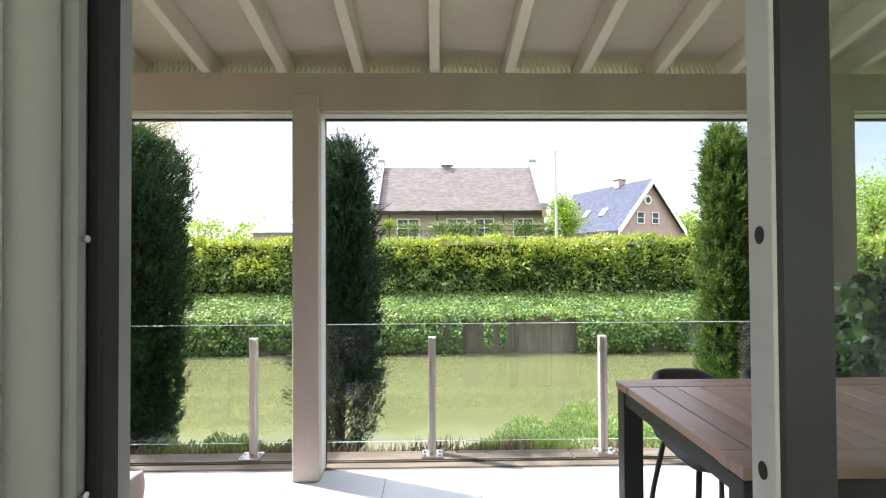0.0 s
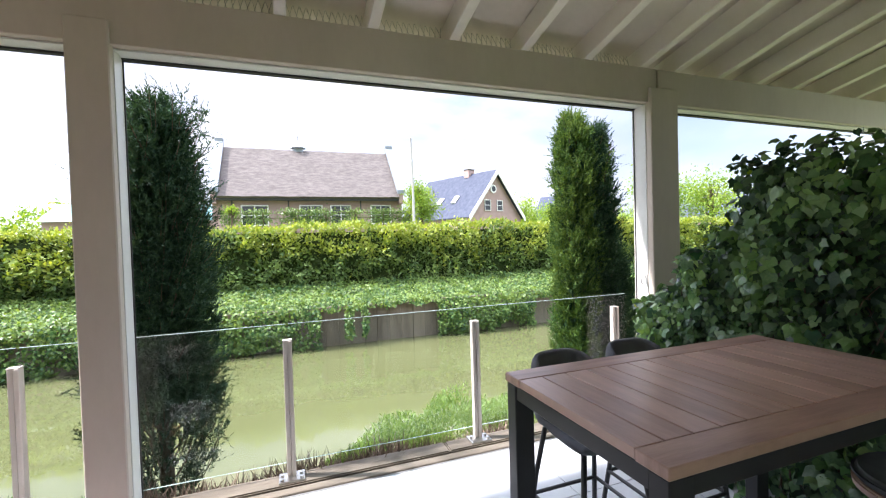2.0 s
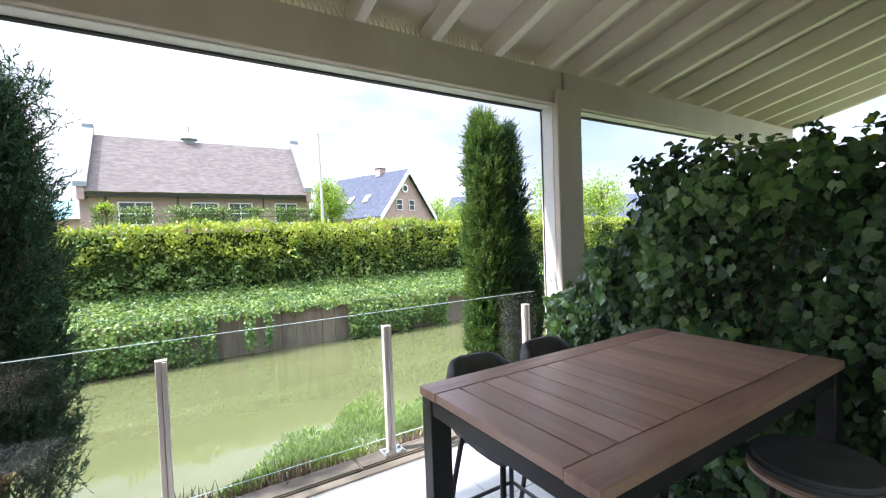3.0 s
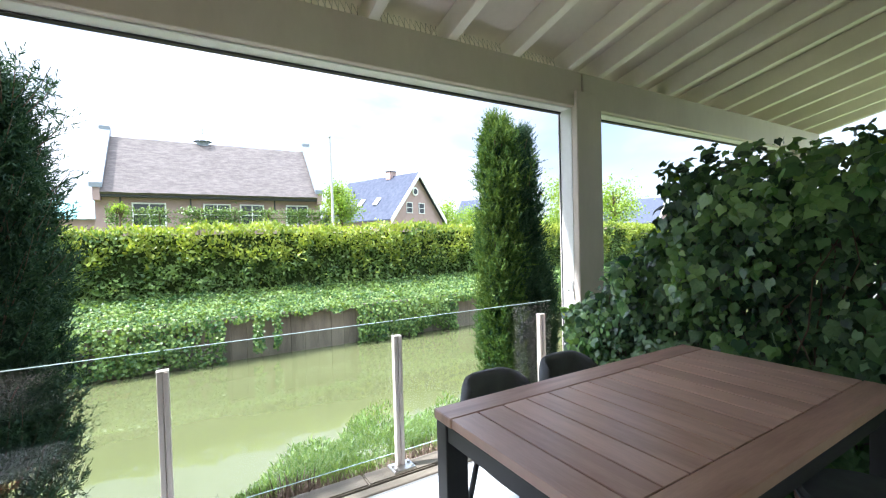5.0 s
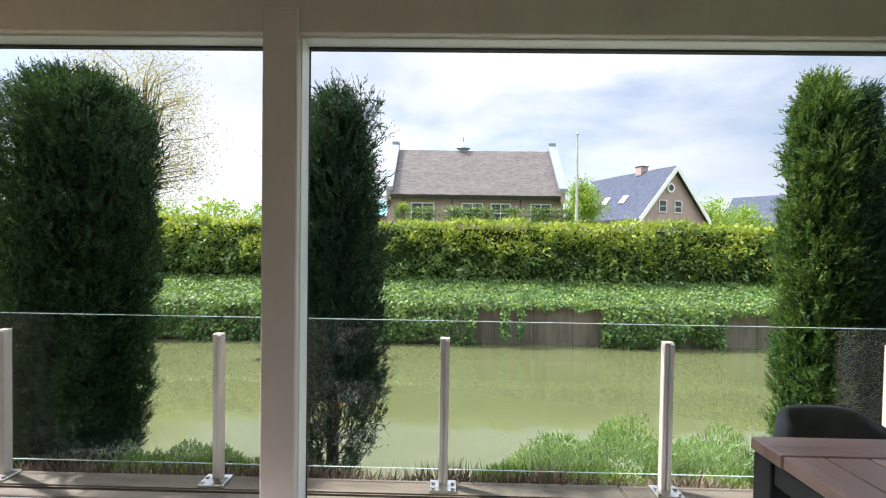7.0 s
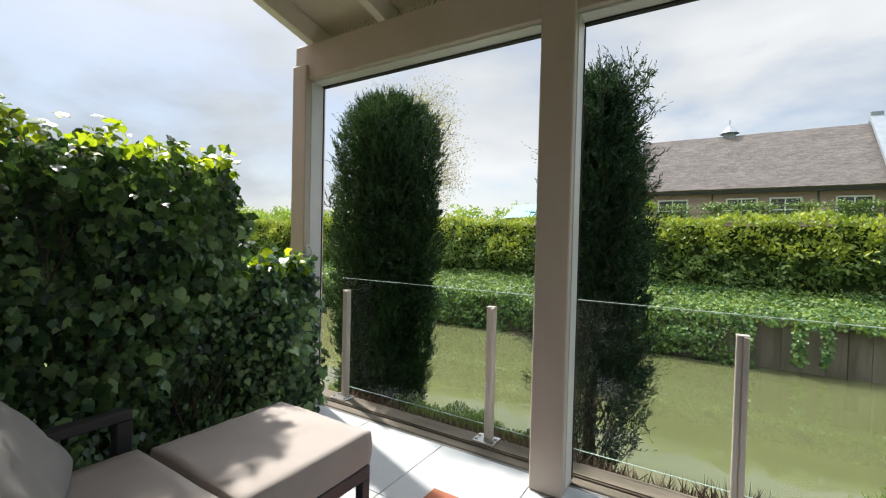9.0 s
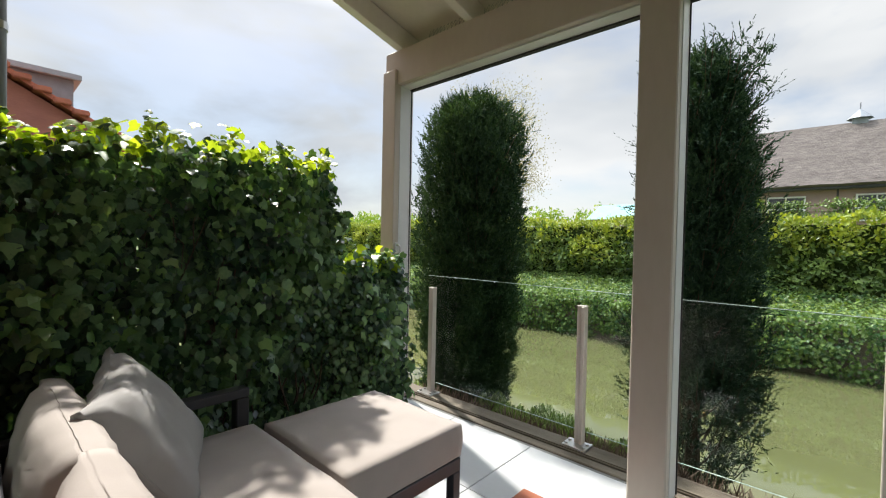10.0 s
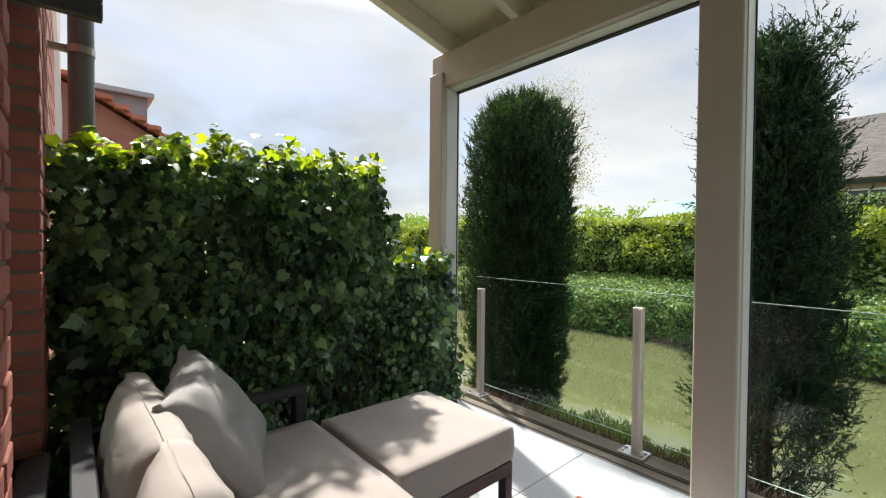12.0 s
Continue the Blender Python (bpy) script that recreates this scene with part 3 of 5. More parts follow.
def loose_sprays(t, count, height, r, lo, hi, material, long=0.45):
    """Thin twigs with feathery side shoots that stand clear of the crown."""
    bm = bmesh.new()
    ws, ds, sz = [], [], []
    for k in range(count):
        u1, a1 = rng.uniform(lo, hi), rng.uniform(0, 6.28)
        p = np.array([0.7 * r * math.cos(a1), 0.7 * r * math.sin(a1), u1 * height * 0.95])
        dr = np.array([0.42 * math.cos(a1), 0.42 * math.sin(a1), 0.85]) + rng.normal(0, 0.15, 3)
        ln = rng.uniform(0.5, 1.0) * long
        tube([p, p + dr * ln * 0.6, p + dr * ln + np.array((0, 0, 0.04))], 0.004, 4, bm, 0.0015)
        for b in range(9):
            q = 0.2 + 0.09 * b
            side = rng.normal(0, 0.6, 3) + dr * 0.7
            sl = 0.16 * (1.1 - q * 0.7)
            for e in np.linspace(0.1, 1.0, 9):
                ws.append(p + dr * ln * q + side * sl * e)
                ds.append(side + rng.normal(0, 0.55, 3))
                sz.append(0.036 * (1.2 - 0.6 * e))
    tagged(part("twigwork", bm, STEM, t), kind="stuff")
    part("loose_sprays", leaves("loose_sprays", np.array(ws), np.array(ds), jitter(len(ws), 1), np.array(sz), NEEDLE_SHAPE * (1, 0.9, 1), NEEDLE_FACES, material), None, t)


def conifer(x, y, label):
    return thing("cypress", (x, y, -0.42), label, "tree", "columnar conifers on the bank")


wide = conifer(-2.78, 3.8, "broad dark green columnar cypress behind the glass railing")
leader(wide, 0, 0, 3.08, 0.46, CYP, 0.35, BLUNT, seed=0)
loose_sprays(wide, 60, 3.0, 0.46, 0.35, 0.86, CYP, 0.32)
ragged = conifer(-0.86, 3.8, "ragged dark blue-green juniper, feathery on top and thin at the foot")
leader(ragged, 0, 0, 2.95, 0.30, CYPD, 0.9, FEATHERY, bare=0.22, seed=5)
loose_sprays(ragged, 130, 3.1, 0.31, 0.45, 0.92, CYPD, 0.33)
loose_sprays(ragged, 90, 3.1, 0.34, 0.03, 0.28, CYPD, 0.46)
slim = conifer(2.85, 3.8, "slim green columnar cypress coloured bright on its sunny side, dark on its shaded side")
# leaf colour paints the sunward leader bright and the two shaded ones dark
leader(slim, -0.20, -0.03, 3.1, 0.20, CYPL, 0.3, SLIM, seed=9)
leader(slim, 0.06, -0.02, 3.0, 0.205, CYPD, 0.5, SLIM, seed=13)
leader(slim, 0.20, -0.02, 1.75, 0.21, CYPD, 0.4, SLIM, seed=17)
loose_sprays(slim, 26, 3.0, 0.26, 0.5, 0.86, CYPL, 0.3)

# ---- veranda structure ----
floor = tagged(part("floor", box(-2.9, 2.9, 0.46, 2.9, -0.2, -0.006, 0), GROUT), "veranda floor of large light grey tiles", "floor", kind="structure")
tile_me = mesh_of("tile", box(-0.2975, 0.2975, -0.2975, 0.2975, -0.02, 0.006, 0.0015))
for i in range(-4, 5):
    for j in range(5):
        cx, cy = -0.02 + 0.6 * i, 2.53 - 0.6 * j
        if abs(cx) < 2.6 and cy - 0.3 > 0.0:
            p = part("tile", tile_me, TILE, floor)
            p.location = (cx, cy, -0.006)
kerb = thing("timber_kerb", (0, 2.99, 0), "weathered grey timber edging under the glass railing", "edging", kind="structure")
for k in range(3):
    part("timber", box(-2.85 + 1.92 * k, -2.85 + 1.92 * (k + 1) - 0.006, -0.05, 0.09, -0.2, 0.014, 0.008), KERB, kerb)
part("side_strip", box(-2.85, 2.85, -0.13, -0.062, -0.1, 0.004, 0.005), KERB, kerb)


def column(name, x0, x1, guides, label):
    t = thing(name, ((x0 + x1) / 2, 2.79, 0), label, "column", kind="structure")
    w = (x1 - x0) / 2
    part("post", box(-w, w, -0.102, 0.088, 0.0, 2.51, 0.006), CREAM, t)
    for s in guides:
        part("screen_guide", box(min(s * w, s * (w + 0.004)), max(s * w, s * (w + 0.004)), -0.05, 0.075, 0.03, 2.395, 0.001), RAILW, t, "white aluminium screen guide")
        part("seal", box(min(s * (w + 0.004), s * (w + 0.010)), max(s * (w + 0.004), s * (w + 0.010)), 0.058, 0.066, 0.03, 2.39, 0.001), SEAL, t, "thin black rubber seal")
    return t


column("column_west", -0.915, -0.744, (1, -1), "cream painted timber column between two openings")
column("column_east", 2.535, 2.80, (-1, 1), "cream painted timber column beside the ivy")
column("column_corner", -2.80, -2.655, (1,), "cream painted timber corner column with white screen guide")
column("column_far_east", 6.2, 6.37, (-1,), "cream painted timber column beyond the ivy")
beam = thing("front_beam", (0, 2.8, 2.53), "cream painted timber beam across the openings", "beam", kind="structure")
part("beam_west", box(-2.80, 2.62, -0.086, 0.09, -0.128, 0.125, 0.005), CREAM, beam)
part("beam_east", box(2.632, 6.9, -0.086, 0.09, -0.128, 0.125, 0.005), CREAM, beam)
for x0, x1 in ((-2.65, -0.92), (-0.74, 2.53), (2.805, 6.2)):
    part("screen_cassette", box(x0, x1, -0.05, 0.08, -0.139, -0.129, 0.002), RAILW, beam, "white aluminium screen cassette")
    part("seal", box(x0, x1, 0.035, 0.07, -0.150, -0.140, 0.002), SEAL, beam, "dark cassette slot")

SLOPE = -0.235
def roof_z(y):
    return 2.657 + (y - 2.715) * SLOPE


raf = thing("rafters", (0, 0, 0), "pale painted sloping rafters under the veranda roof", "rafters", kind="structure")
for k in range(-5, 16):
    x = 0.011 + 0.4985 * k if k < 6 else 2.83 + 0.453 * (k - 6)
    x0, x1 = x - 0.032, x + 0.032
    if k == -5:
        x0, x1 = -2.68, -2.61
    if x1 > 7.05:
        continue
    ys = (0.44, 3.02)
    v = []
    for y in ys:
        z = roof_z(y)
        v += [(x0, y, z), (x1, y, z), (x1, y, z + 0.15), (x0, y, z + 0.15)]
    bm = poly(v, [(0, 1, 2, 3), (7, 6, 5, 4), (0, 4, 5, 1), (1, 5, 6, 2), (2, 6, 7, 3), (3, 7, 4, 0)])
    bmesh.ops.bevel(bm, geom=bm.edges[:], offset=0.004, segments=1, affect="EDGES")
    part("rafter", bm, RAFTER, raf)
bm = bmesh.new()
v = []
for y in (0.44, 3.12):
    z = roof_z(y) + 0.152
    v += [(-2.78, y, z), (7.1, y, z), (7.1, y, z + 0.05), (-2.78, y, z + 0.05)]
structure("ceiling", poly(v, [(0, 1, 2, 3), (7, 6, 5, 4), (0, 4, 5, 1), (1, 5, 6, 2), (2, 6, 7, 3), (3, 7, 4, 0)]), PANEL, "pale cream boarded underside of the veranda roof", "ceiling")

mesh_strip = thing("bird_netting", (0, 2.80, 2.655), "thin wire bird netting between the rafter feet", "netting")
for k in range(-5, 5):
    x = 0.011 + 0.4985 * k + 0.034
    bm = bmesh.new()
    for i in range(13):
        a = x + 0.0355 * i
        for s in (1, -1):
            b0, b1 = (a, a + 0.036) if s > 0 else (a + 0.036, a)
            if b0 > x + 0.43 or b1 > x + 0.43:
                continue
            tube([(b0, 0.0, -0.01), ((b0 + b1) / 2, 0.01, 0.06), (b1, 0.045, 0.135)], 0.0016, 3, bm)
    part("wire_mesh", bm, WIRE, mesh_strip)

def cleat(x, y, z, s):
    t = thing("wall_cleat", (x, y, z), "small white hook on the column beside the ivy", "hook", "hooks on the columns")
    part("back_plate", box(min(0, s * 0.006), max(0, s * 0.006), -0.014, 0.014, -0.04, 0.04, 0.002), RAILW, t)
    part("hook", tube([(s * 0.006, 0, 0.02), (s * 0.03, 0, 0.022), (s * 0.05, 0, 0.0), (s * 0.048, 0, -0.03), (s * 0.03, 0, -0.04)], 0.006, 8), RAILW, t, smooth=True)


cleat(2.530, 2.76, 1.10, -1)
cleat(-2.650, 2.72, 1.17, 1)

# ---- glass railing ----
rail = thing("glass_railing", (0, 3.04, 0.014), "clear glass railing panels held by beige aluminium posts", "railing", kind="structure")
POSTS = (-2.56, -1.31, -0.018, 1.232, 2.475)
post_me = mesh_of("railing_post", box(0.003, 0.026, -0.027, 0.022, 0.006, 0.836, 0.003, box(-0.026, 0.0, -0.018, 0.022, 0.006, 0.836, 0.003, box(-0.004, 0.006, -0.010, 0.02, 0.006, 0.836, 0))))
plate_me = mesh_of("base_plate", box(-0.075, 0.075, -0.085, 0.03, 0.0, 0.012, 0.003))
cap_me = mesh_of("post_cap", box(-0.027, 0.027, -0.023, 0.023, 0.836, 0.842, 0.002))
bolt_me = mesh_of("bolt", tube([(0, 0, 0.012), (0, 0, 0.022)], 0.011, 6))
clamp_me = mesh_of("clamp_screw", tube([(0, -0.026, 0), (0, -0.02, 0)], 0.006, 8))
for x in POSTS:
    p = part("railing_post", post_me, POST, rail)
    p.location.x = x
    q = part("base_plate", plate_me, STEEL, p, "stainless steel base plate")
    part("post_cap", cap_me, POST, p)
    for dx in (-0.055, 0.055):
        b1 = part("bolt", bolt_me, STEEL, p)
        b1.location = (dx, -0.06, 0)
        b1 = part("bolt", bolt_me, STEEL, p)
        b1.location = (dx, -0.01, 0)
    for z in (0.2, 0.5, 0.78):
        c1 = part("clamp_screw", clamp_me, SEAL, p)
        c1.location = (0.012, 0, z)
for x0, x1 in [(-2.645, POSTS[0] - 0.0)] + list(zip(POSTS, POSTS[1:])) + [(POSTS[4], 2.62)]:
    g = part("glass_pane", box(x0 + 0.006, x1 - 0.006, 0.026, 0.036, 0.075, 0.93, 0.0015), GLASS, rail, "clear glass pane")
    g.visible_shadow = False
    # pale strips paint the bright line that light draws along the pane edges
    part("polished_edge", box(x0 + 0.007, x1 - 0.007, 0.0265, 0.0355, 0.9305, 0.9335, 0.001), EDGE, g, "pale strip painting the line of light along the glass edge")
    part("polished_edge", box(x0 + 0.007, x1 - 0.007, 0.0265, 0.0355, 0.0722, 0.0745, 0.001), EDGE, g, "pale strip painting the line of light along the glass edge")

# ---- house wall, doorway, room behind ----
def bricks(name, x0, x1, y_face, z0, z1, label, depth=0.10):
    wall = tagged(part(name, box(x0, x1, y_face - 0.30, y_face - 0.006, z0, z1, 0), MORTAR), label, "wall", kind="structure")
    return wall


wall_w = bricks("wall_house_west", -1.30, -0.47, 0.50, -0.1, 3.1, "red brick house wall beside the sliding door")
wall_p = bricks("wall_house_pier", -9.0, -2.06, 0.512, -0.1, 3.1, "red brick house wall beyond the window")
wall_u = structure("wall_under_window", box(-2.06, -1.30, 0.2, 0.46, -0.1, 0.55, 0), MORTAR, "house wall under the window", "wall")
wall_v = structure("wall_over_window", box(-2.06, -1.30, 0.2, 0.494, 2.55, 3.1, 0), MORTAR, "house wall over the window", "wall")
wall_e = structure("wall_house_east", box(2.2, 5.4, 0.1, 0.5, -0.1, 3.4, 0), MORTAR, "house wall beyond the sliding door", "wall")
wall_t = structure("wall_over_door", box(-0.47, 2.2, 0.2, 0.494, 2.42, 3.3, 0), MORTAR, "house wall over the sliding door", "wall")
structure("wall_upper", box(-9.0, 5.4, 0.2, 0.49, 3.11, 6.0, 0), FARBRICK, "upper brick wall of the house", "wall")
win = thing("window_1", (-1.68, 0.33, 0.55), "dark framed window in the brick wall with its upper sash open", "window", kind="structure")
for bx in ((-0.38, -0.33, 0, 2.0), (0.33, 0.38, 0, 2.0)):
    part("window_frame", box(bx[0], bx[1], -0.04, 0.04, bx[2], bx[3], 0.004), ANTH, win)
for z in (0.0, 1.28, 1.95):
    part("window_bar", box(-0.33, 0.33, -0.04, 0.04, z, z + 0.05, 0.004), ANTH, win)
part("window_sill", box(-0.38, 0.38, 0.05, 0.2, -0.03, 0.0, 0.004), ANTH, win)
part("pane", box(-0.33, 0.33, -0.006, 0.006, 0.05, 1.28, 0), GLASS, win)
sash = part("open_sash", box(-0.30, -0.26, 0.0, 0.33, 1.36, 1.41, 0.004), ANTH, win, "dark upper sash standing open")
part("sash_stile", box(-0.30, -0.26, 0.28, 0.33, 1.413, 1.93, 0.004), ANTH, win)
part("sash_pane", box(-0.285, -0.275, 0.0, 0.28, 1.413, 1.93, 0), GLASS, win)

# sliding door
door = thing("door_1", (0.0, 0.40, 0.0), "anthracite and white framed sliding glass door pushed open", "door", kind="structure")
for x0, x1, y0, y1, m, nm in ((-0.372, -0.353, 0.015, 0.045, SEAL, "seal"), (-0.40, -0.365, -0.006, 0.012, JAMB, "edge_bead"), 
                              (-0.47, -0.375, 0.018, 0.095, JAMB, "outer_frame")):
    part(nm, box(x0, x1, y0, y1, 0.0, 2.42, 0.004), m, door)
for z in (1.20, 1.473):
    part("screw", tube([(-0.362, 0.003, z), (-0.358, 0.003, z)], 0.004, 8), STEEL, door)
part("leaf_edge", box(0.389, 0.395, 0.008, 0.044, 0.03, 2.38, 0.001), RAILW, door, "white leaf edge with lock holes")
stile = part("leaf_stile", box(0.396, 0.46, 0.006, 0.046, 0.03, 2.38, 0.004), ANTH, door, "anthracite leaf stile")
for z in (1.205, 1.475):
    bm = tube([(0.3878, 0.026, z), (0.3888, 0.026, z)], 0.0065, 16)
    for v in bm.verts:
        v.co.z = z + (v.co.z - z) * 1.6
    part("lock_hole", bm, SEAL, door, "black oval lock hole")
part("leaf_top", box(0.452, 1.30, 0.006, 0.046, 2.30, 2.38, 0.004), ANTH, door)
part("leaf_foot", box(0.452, 1.30, 0.006, 0.046, 0.03, 0.11, 0.004), ANTH, door)
part("far_stile", box(1.30, 1.37, 0.006, 0.046, 0.03, 2.38, 0.004), ANTH, door)
g = part("leaf_pane", box(0.452, 1.30, 0.020, 0.030, 0.11, 2.30, 0), GLASS, door, "clear door glass")
g.visible_shadow = False
part("second_stile", box(1.42, 1.50, -0.06, -0.01, 0.03, 2.38, 0.004), ANTH, door)
g = part("second_pane", box(1.50, 2.12, -0.04, -0.03, 0.03, 2.38, 0), GLASS, door, "clear door glass")
g.visible_shadow = False
part("door_head", box(-0.47, 2.2, -0.20, 0.09, 2.385, 2.42, 0.003), ANTH, door)
part("threshold", box(-0.47, 2.2, -0.20, 0.09, -0.05, 0.012, 0.003), ANTH, door)
part("end_jamb", box(2.13, 2.2, -0.2, 0.09, 0.012, 2.385, 0.003), ANTH, door)
# unseen room: pale floor and wide back opening added to light door and veranda
structure("floor_indoors", box(-3.0, 4.0, -3.2, 0.2, -0.1, 0.0, 0), OAK, "unseen oak floor of the room, made pale to bounce light", "floor")
structure("ceiling_indoors", box(-3.0, 4.0, -3.2, 0.2, 2.6, 2.7, 0), PLASTER, "white ceiling of the room behind the door", "ceiling")
structure("wall_indoors_south_sill", box(-3.0, 4.0, -3.3, -3.2, 0.0, 0.15, 0), PLASTER, "white wall under the room's unseen back window, widened to let in light", "wall")
structure("wall_indoors_south_head", box(-3.0, 4.0, -3.3, -3.2, 2.5, 2.6, 0), PLASTER, "white wall over the room's unseen back window, widened to let in light", "wall")
structure("wall_indoors_south_west", box(-3.0, -2.8, -3.3, -3.2, 0.15, 2.5, 0), PLASTER, "white wall beside the room's unseen back window, widened to let in light", "wall")
structure("wall_indoors_south_east", box(3.8, 4.0, -3.3, -3.2, 0.15, 2.5, 0), PLASTER, "white wall beside the room's unseen back window, widened to let in light", "wall")
structure("wall_indoors_west", box(-3.1, -3.0, -3.2, 0.2, 0.0, 2.6, 0), PLASTER, "white side wall of the room", "wall")
structure("wall_indoors_east", box(4.0, 4.1, -3.2, 0.2, 0.0, 2.6, 0), PLASTER, "white side wall of the room", "wall")
structure("wall_indoors_front", box(-3.0, -0.47, 0.12, 0.19, 0.0, 0.5, 0), PLASTER, "white wall under the window inside", "wall")


def curtain():
    bm = bmesh.new()
    cols, rows = 90, 14
    g = []
    for i in range(cols + 1):
        f = i / cols
        for j in range(rows + 1):
            h = j / rows
            ph = f * 2 * math.pi * 7.3 + 0.25 * math.sin(h * 3)
            x = -0.397 + 0.030 * math.sin(ph) + 0.006 * math.sin(ph * 2 + h * 2)
            y = 0.385 - 0.44 * f + 0.012 * math.cos(ph)
            g.append(bm.verts.new((x, y, 0.015 + 2.36 * h)))
    for i in range(cols):
        for j in range(rows):
            a = i * (rows + 1) + j
            bm.faces.new((g[a], g[a + 1], g[a + rows + 2], g[a + rows + 1]))
    ob = tagged(part("curtain", bm, CURT, smooth=True), "pleated grey curtain gathered beside the sliding door", "curtain")
    m = ob.modifiers.new("thickness", "SOLIDIFY")
    m.thickness = 0.003


curtain()


# ---- ivy screens ----
def ivy_screen(name, x_mid, facing, top_of, y0, y1, label, leaf_count, top_glow):
    """A trellis panel grown over with ivy. facing: +1 when the veranda lies towards +x."""
    t = thing(name, (x_mid, 0, 0), label, "ivy", "ivy screens beside the veranda")
    ys = np.arange(y0 + 0.04, y1 - 0.02, 0.09)
    for y in ys:
        part("slat", box(-0.012, 0.012, y - 0.046, y + 0.030, 0.02, float(top_of(y)) - 0.16, 0.003), KERB, t)
    bm = bmesh.new()
    for k in range(34):
        y = rng.uniform(y0, y1)
        pts, z = [], 0.0
        h = float(top_of(y)) * rng.uniform(0.55, 0.98)
        for i in range(9):
            pts.append((facing * rng.uniform(0.03, 0.13), float(np.clip(y, y0, y1)), h * i / 8))
            y += rng.normal(0, 0.06)
        tube(pts, 0.006, 5, bm, 0.002)
    tagged(part("stemwork", bm, STEM, t), kind="stuff")
    n = leaf_count
    y = rng.uniform(y0 - 0.04, y1 + 0.04, n)
    top = top_of(y) + 0.03 * np.sin(y * 23) + 0.02 * np.sin(y * 41)
    u = rng.uniform(0, 1, n)
    z = 0.03 + u * (top - 0.02) + rng.normal(0, 0.025, n)
    layer = rng.uniform(0, 1, n)
    bulge = 0.05 * np.sin(y * 5 + z * 4) + 0.03 * np.sin(z * 11 - y * 3)
    x = facing * (0.03 + 0.16 * layer + bulge * layer)
    hollow = patches(y + 20, z, 0.16, int(30 + 10 * x_mid)) + 0.5 * patches(y + 20, z, 0.4, 71)
    x = x + facing * 0.09 * hollow * layer
    back_side = rng.uniform(0, 1, n) < 0.22
    x = np.where(back_side, -facing * rng.uniform(0.02, 0.14, n), x)
    w = np.stack([x, y, z], 1)
    sgn = np.where(back_side, -facing, facing)
    edge = np.clip((z - top + 0.12) / 0.12, 0, 1)
    face = jitter(n, 0.45) + np.stack([sgn * 1.0, -0.15 * np.ones(n), 0.45 + 0.9 * edge], 1)
    along = jitter(n, 0.42) + np.stack([sgn * 0.35, np.zeros(n), -0.9 + 0.7 * edge], 1)
    size = 0.029 + 0.040 * rng.uniform(0, 1, n) ** 1.4
    # leaves along the top edge that get the painted backlit colour
    backlit = (edge > 0.45) & (rng.uniform(0, 1, n) < np.where(y < 2.1, top_glow, 0.4 * top_glow))
    outer = (layer > 0.86) & ~back_side & ~backlit
    pick = np.flatnonzero(outer)[:300]
    rest = np.ones(n, bool)
    rest[pick] = False
    # swelling outer leaves: fresher green, painted lighter for the light they catch
    fresh_lit_patch = rest & ~backlit & ~back_side & (layer > 0.6) & (hollow + rng.normal(0, 0.45, n) > 0.42 + 0.7 * top_glow)
    tagged(part("fresh_foliage", leaves("fresh_foliage", w[fresh_lit_patch], along[fresh_lit_patch], face[fresh_lit_patch], size[fresh_lit_patch] * 1.1, IVY_SHAPE, IVY_FACES, IVYMID), None, t, "fresh glossy ivy leaves, their green also brightened for light on the outer layer"), kind="stuff")
    rest &= ~fresh_lit_patch
    tagged(part("foliage", leaves("foliage", w[rest & ~backlit], along[rest & ~backlit], face[rest & ~backlit], size[rest & ~backlit], IVY_SHAPE, IVY_FACES, IVY), None, t), kind="stuff")
    tagged(part("young_foliage", leaves("young_foliage", w[backlit], along[backlit], face[backlit], size[backlit] * 0.95, IVY_SHAPE, IVY_FACES, IVYGLOW), None, t, "top ivy leaves coloured yellow-green as if backlit by the sun"), kind="stuff")
    one = np.zeros((1, 3))
    me = leaves("leaf", one, one + (1, 0, 0), one + (0, 0, 1), 1.0, IVY_SHAPE, IVY_FACES, IVYLEAF)
    for i in pick:
        al = Vector(along[i]).normalized()
        ac = Vector(face[i]).cross(al).normalized()
        up = al.cross(ac)
        p = part("leaf", me, None, t)
        m = Matrix((al, ac, up)).transposed().to_4x4() @ Matrix.Scale(float(size[i]) * 1.12, 4)
        m.translation = w[i] + np.array((facing * 0.015, 0, 0))
        p.matrix_local = m
    return t


ivy_screen("ivy_screen", -2.60, 1, lambda y: np.where(y < 2.10, np.interp(y, [0.5, 1.1, 2.1], [1.60, 1.70, 1.70]), 1.12 - 0.05 * (y - 2.1)), 0.56, 2.60,
           "dense dark green ivy screen, its top leaves coloured yellow-green as backlit", 17000, 0.8)
ivy_screen("ivy_screen", 2.44, -1, lambda y: np.where(y < 1.92, np.interp(y, [0.5, 1.4, 1.9], [1.80, 1.80, 1.83]), np.interp(y, [1.92, 2.1, 2.3, 2.65], [1.54, 1.36, 1.20, 0.86])), 0.42, 2.53,
           "dense glossy ivy screen behind the bar table", 17000, 0.06)


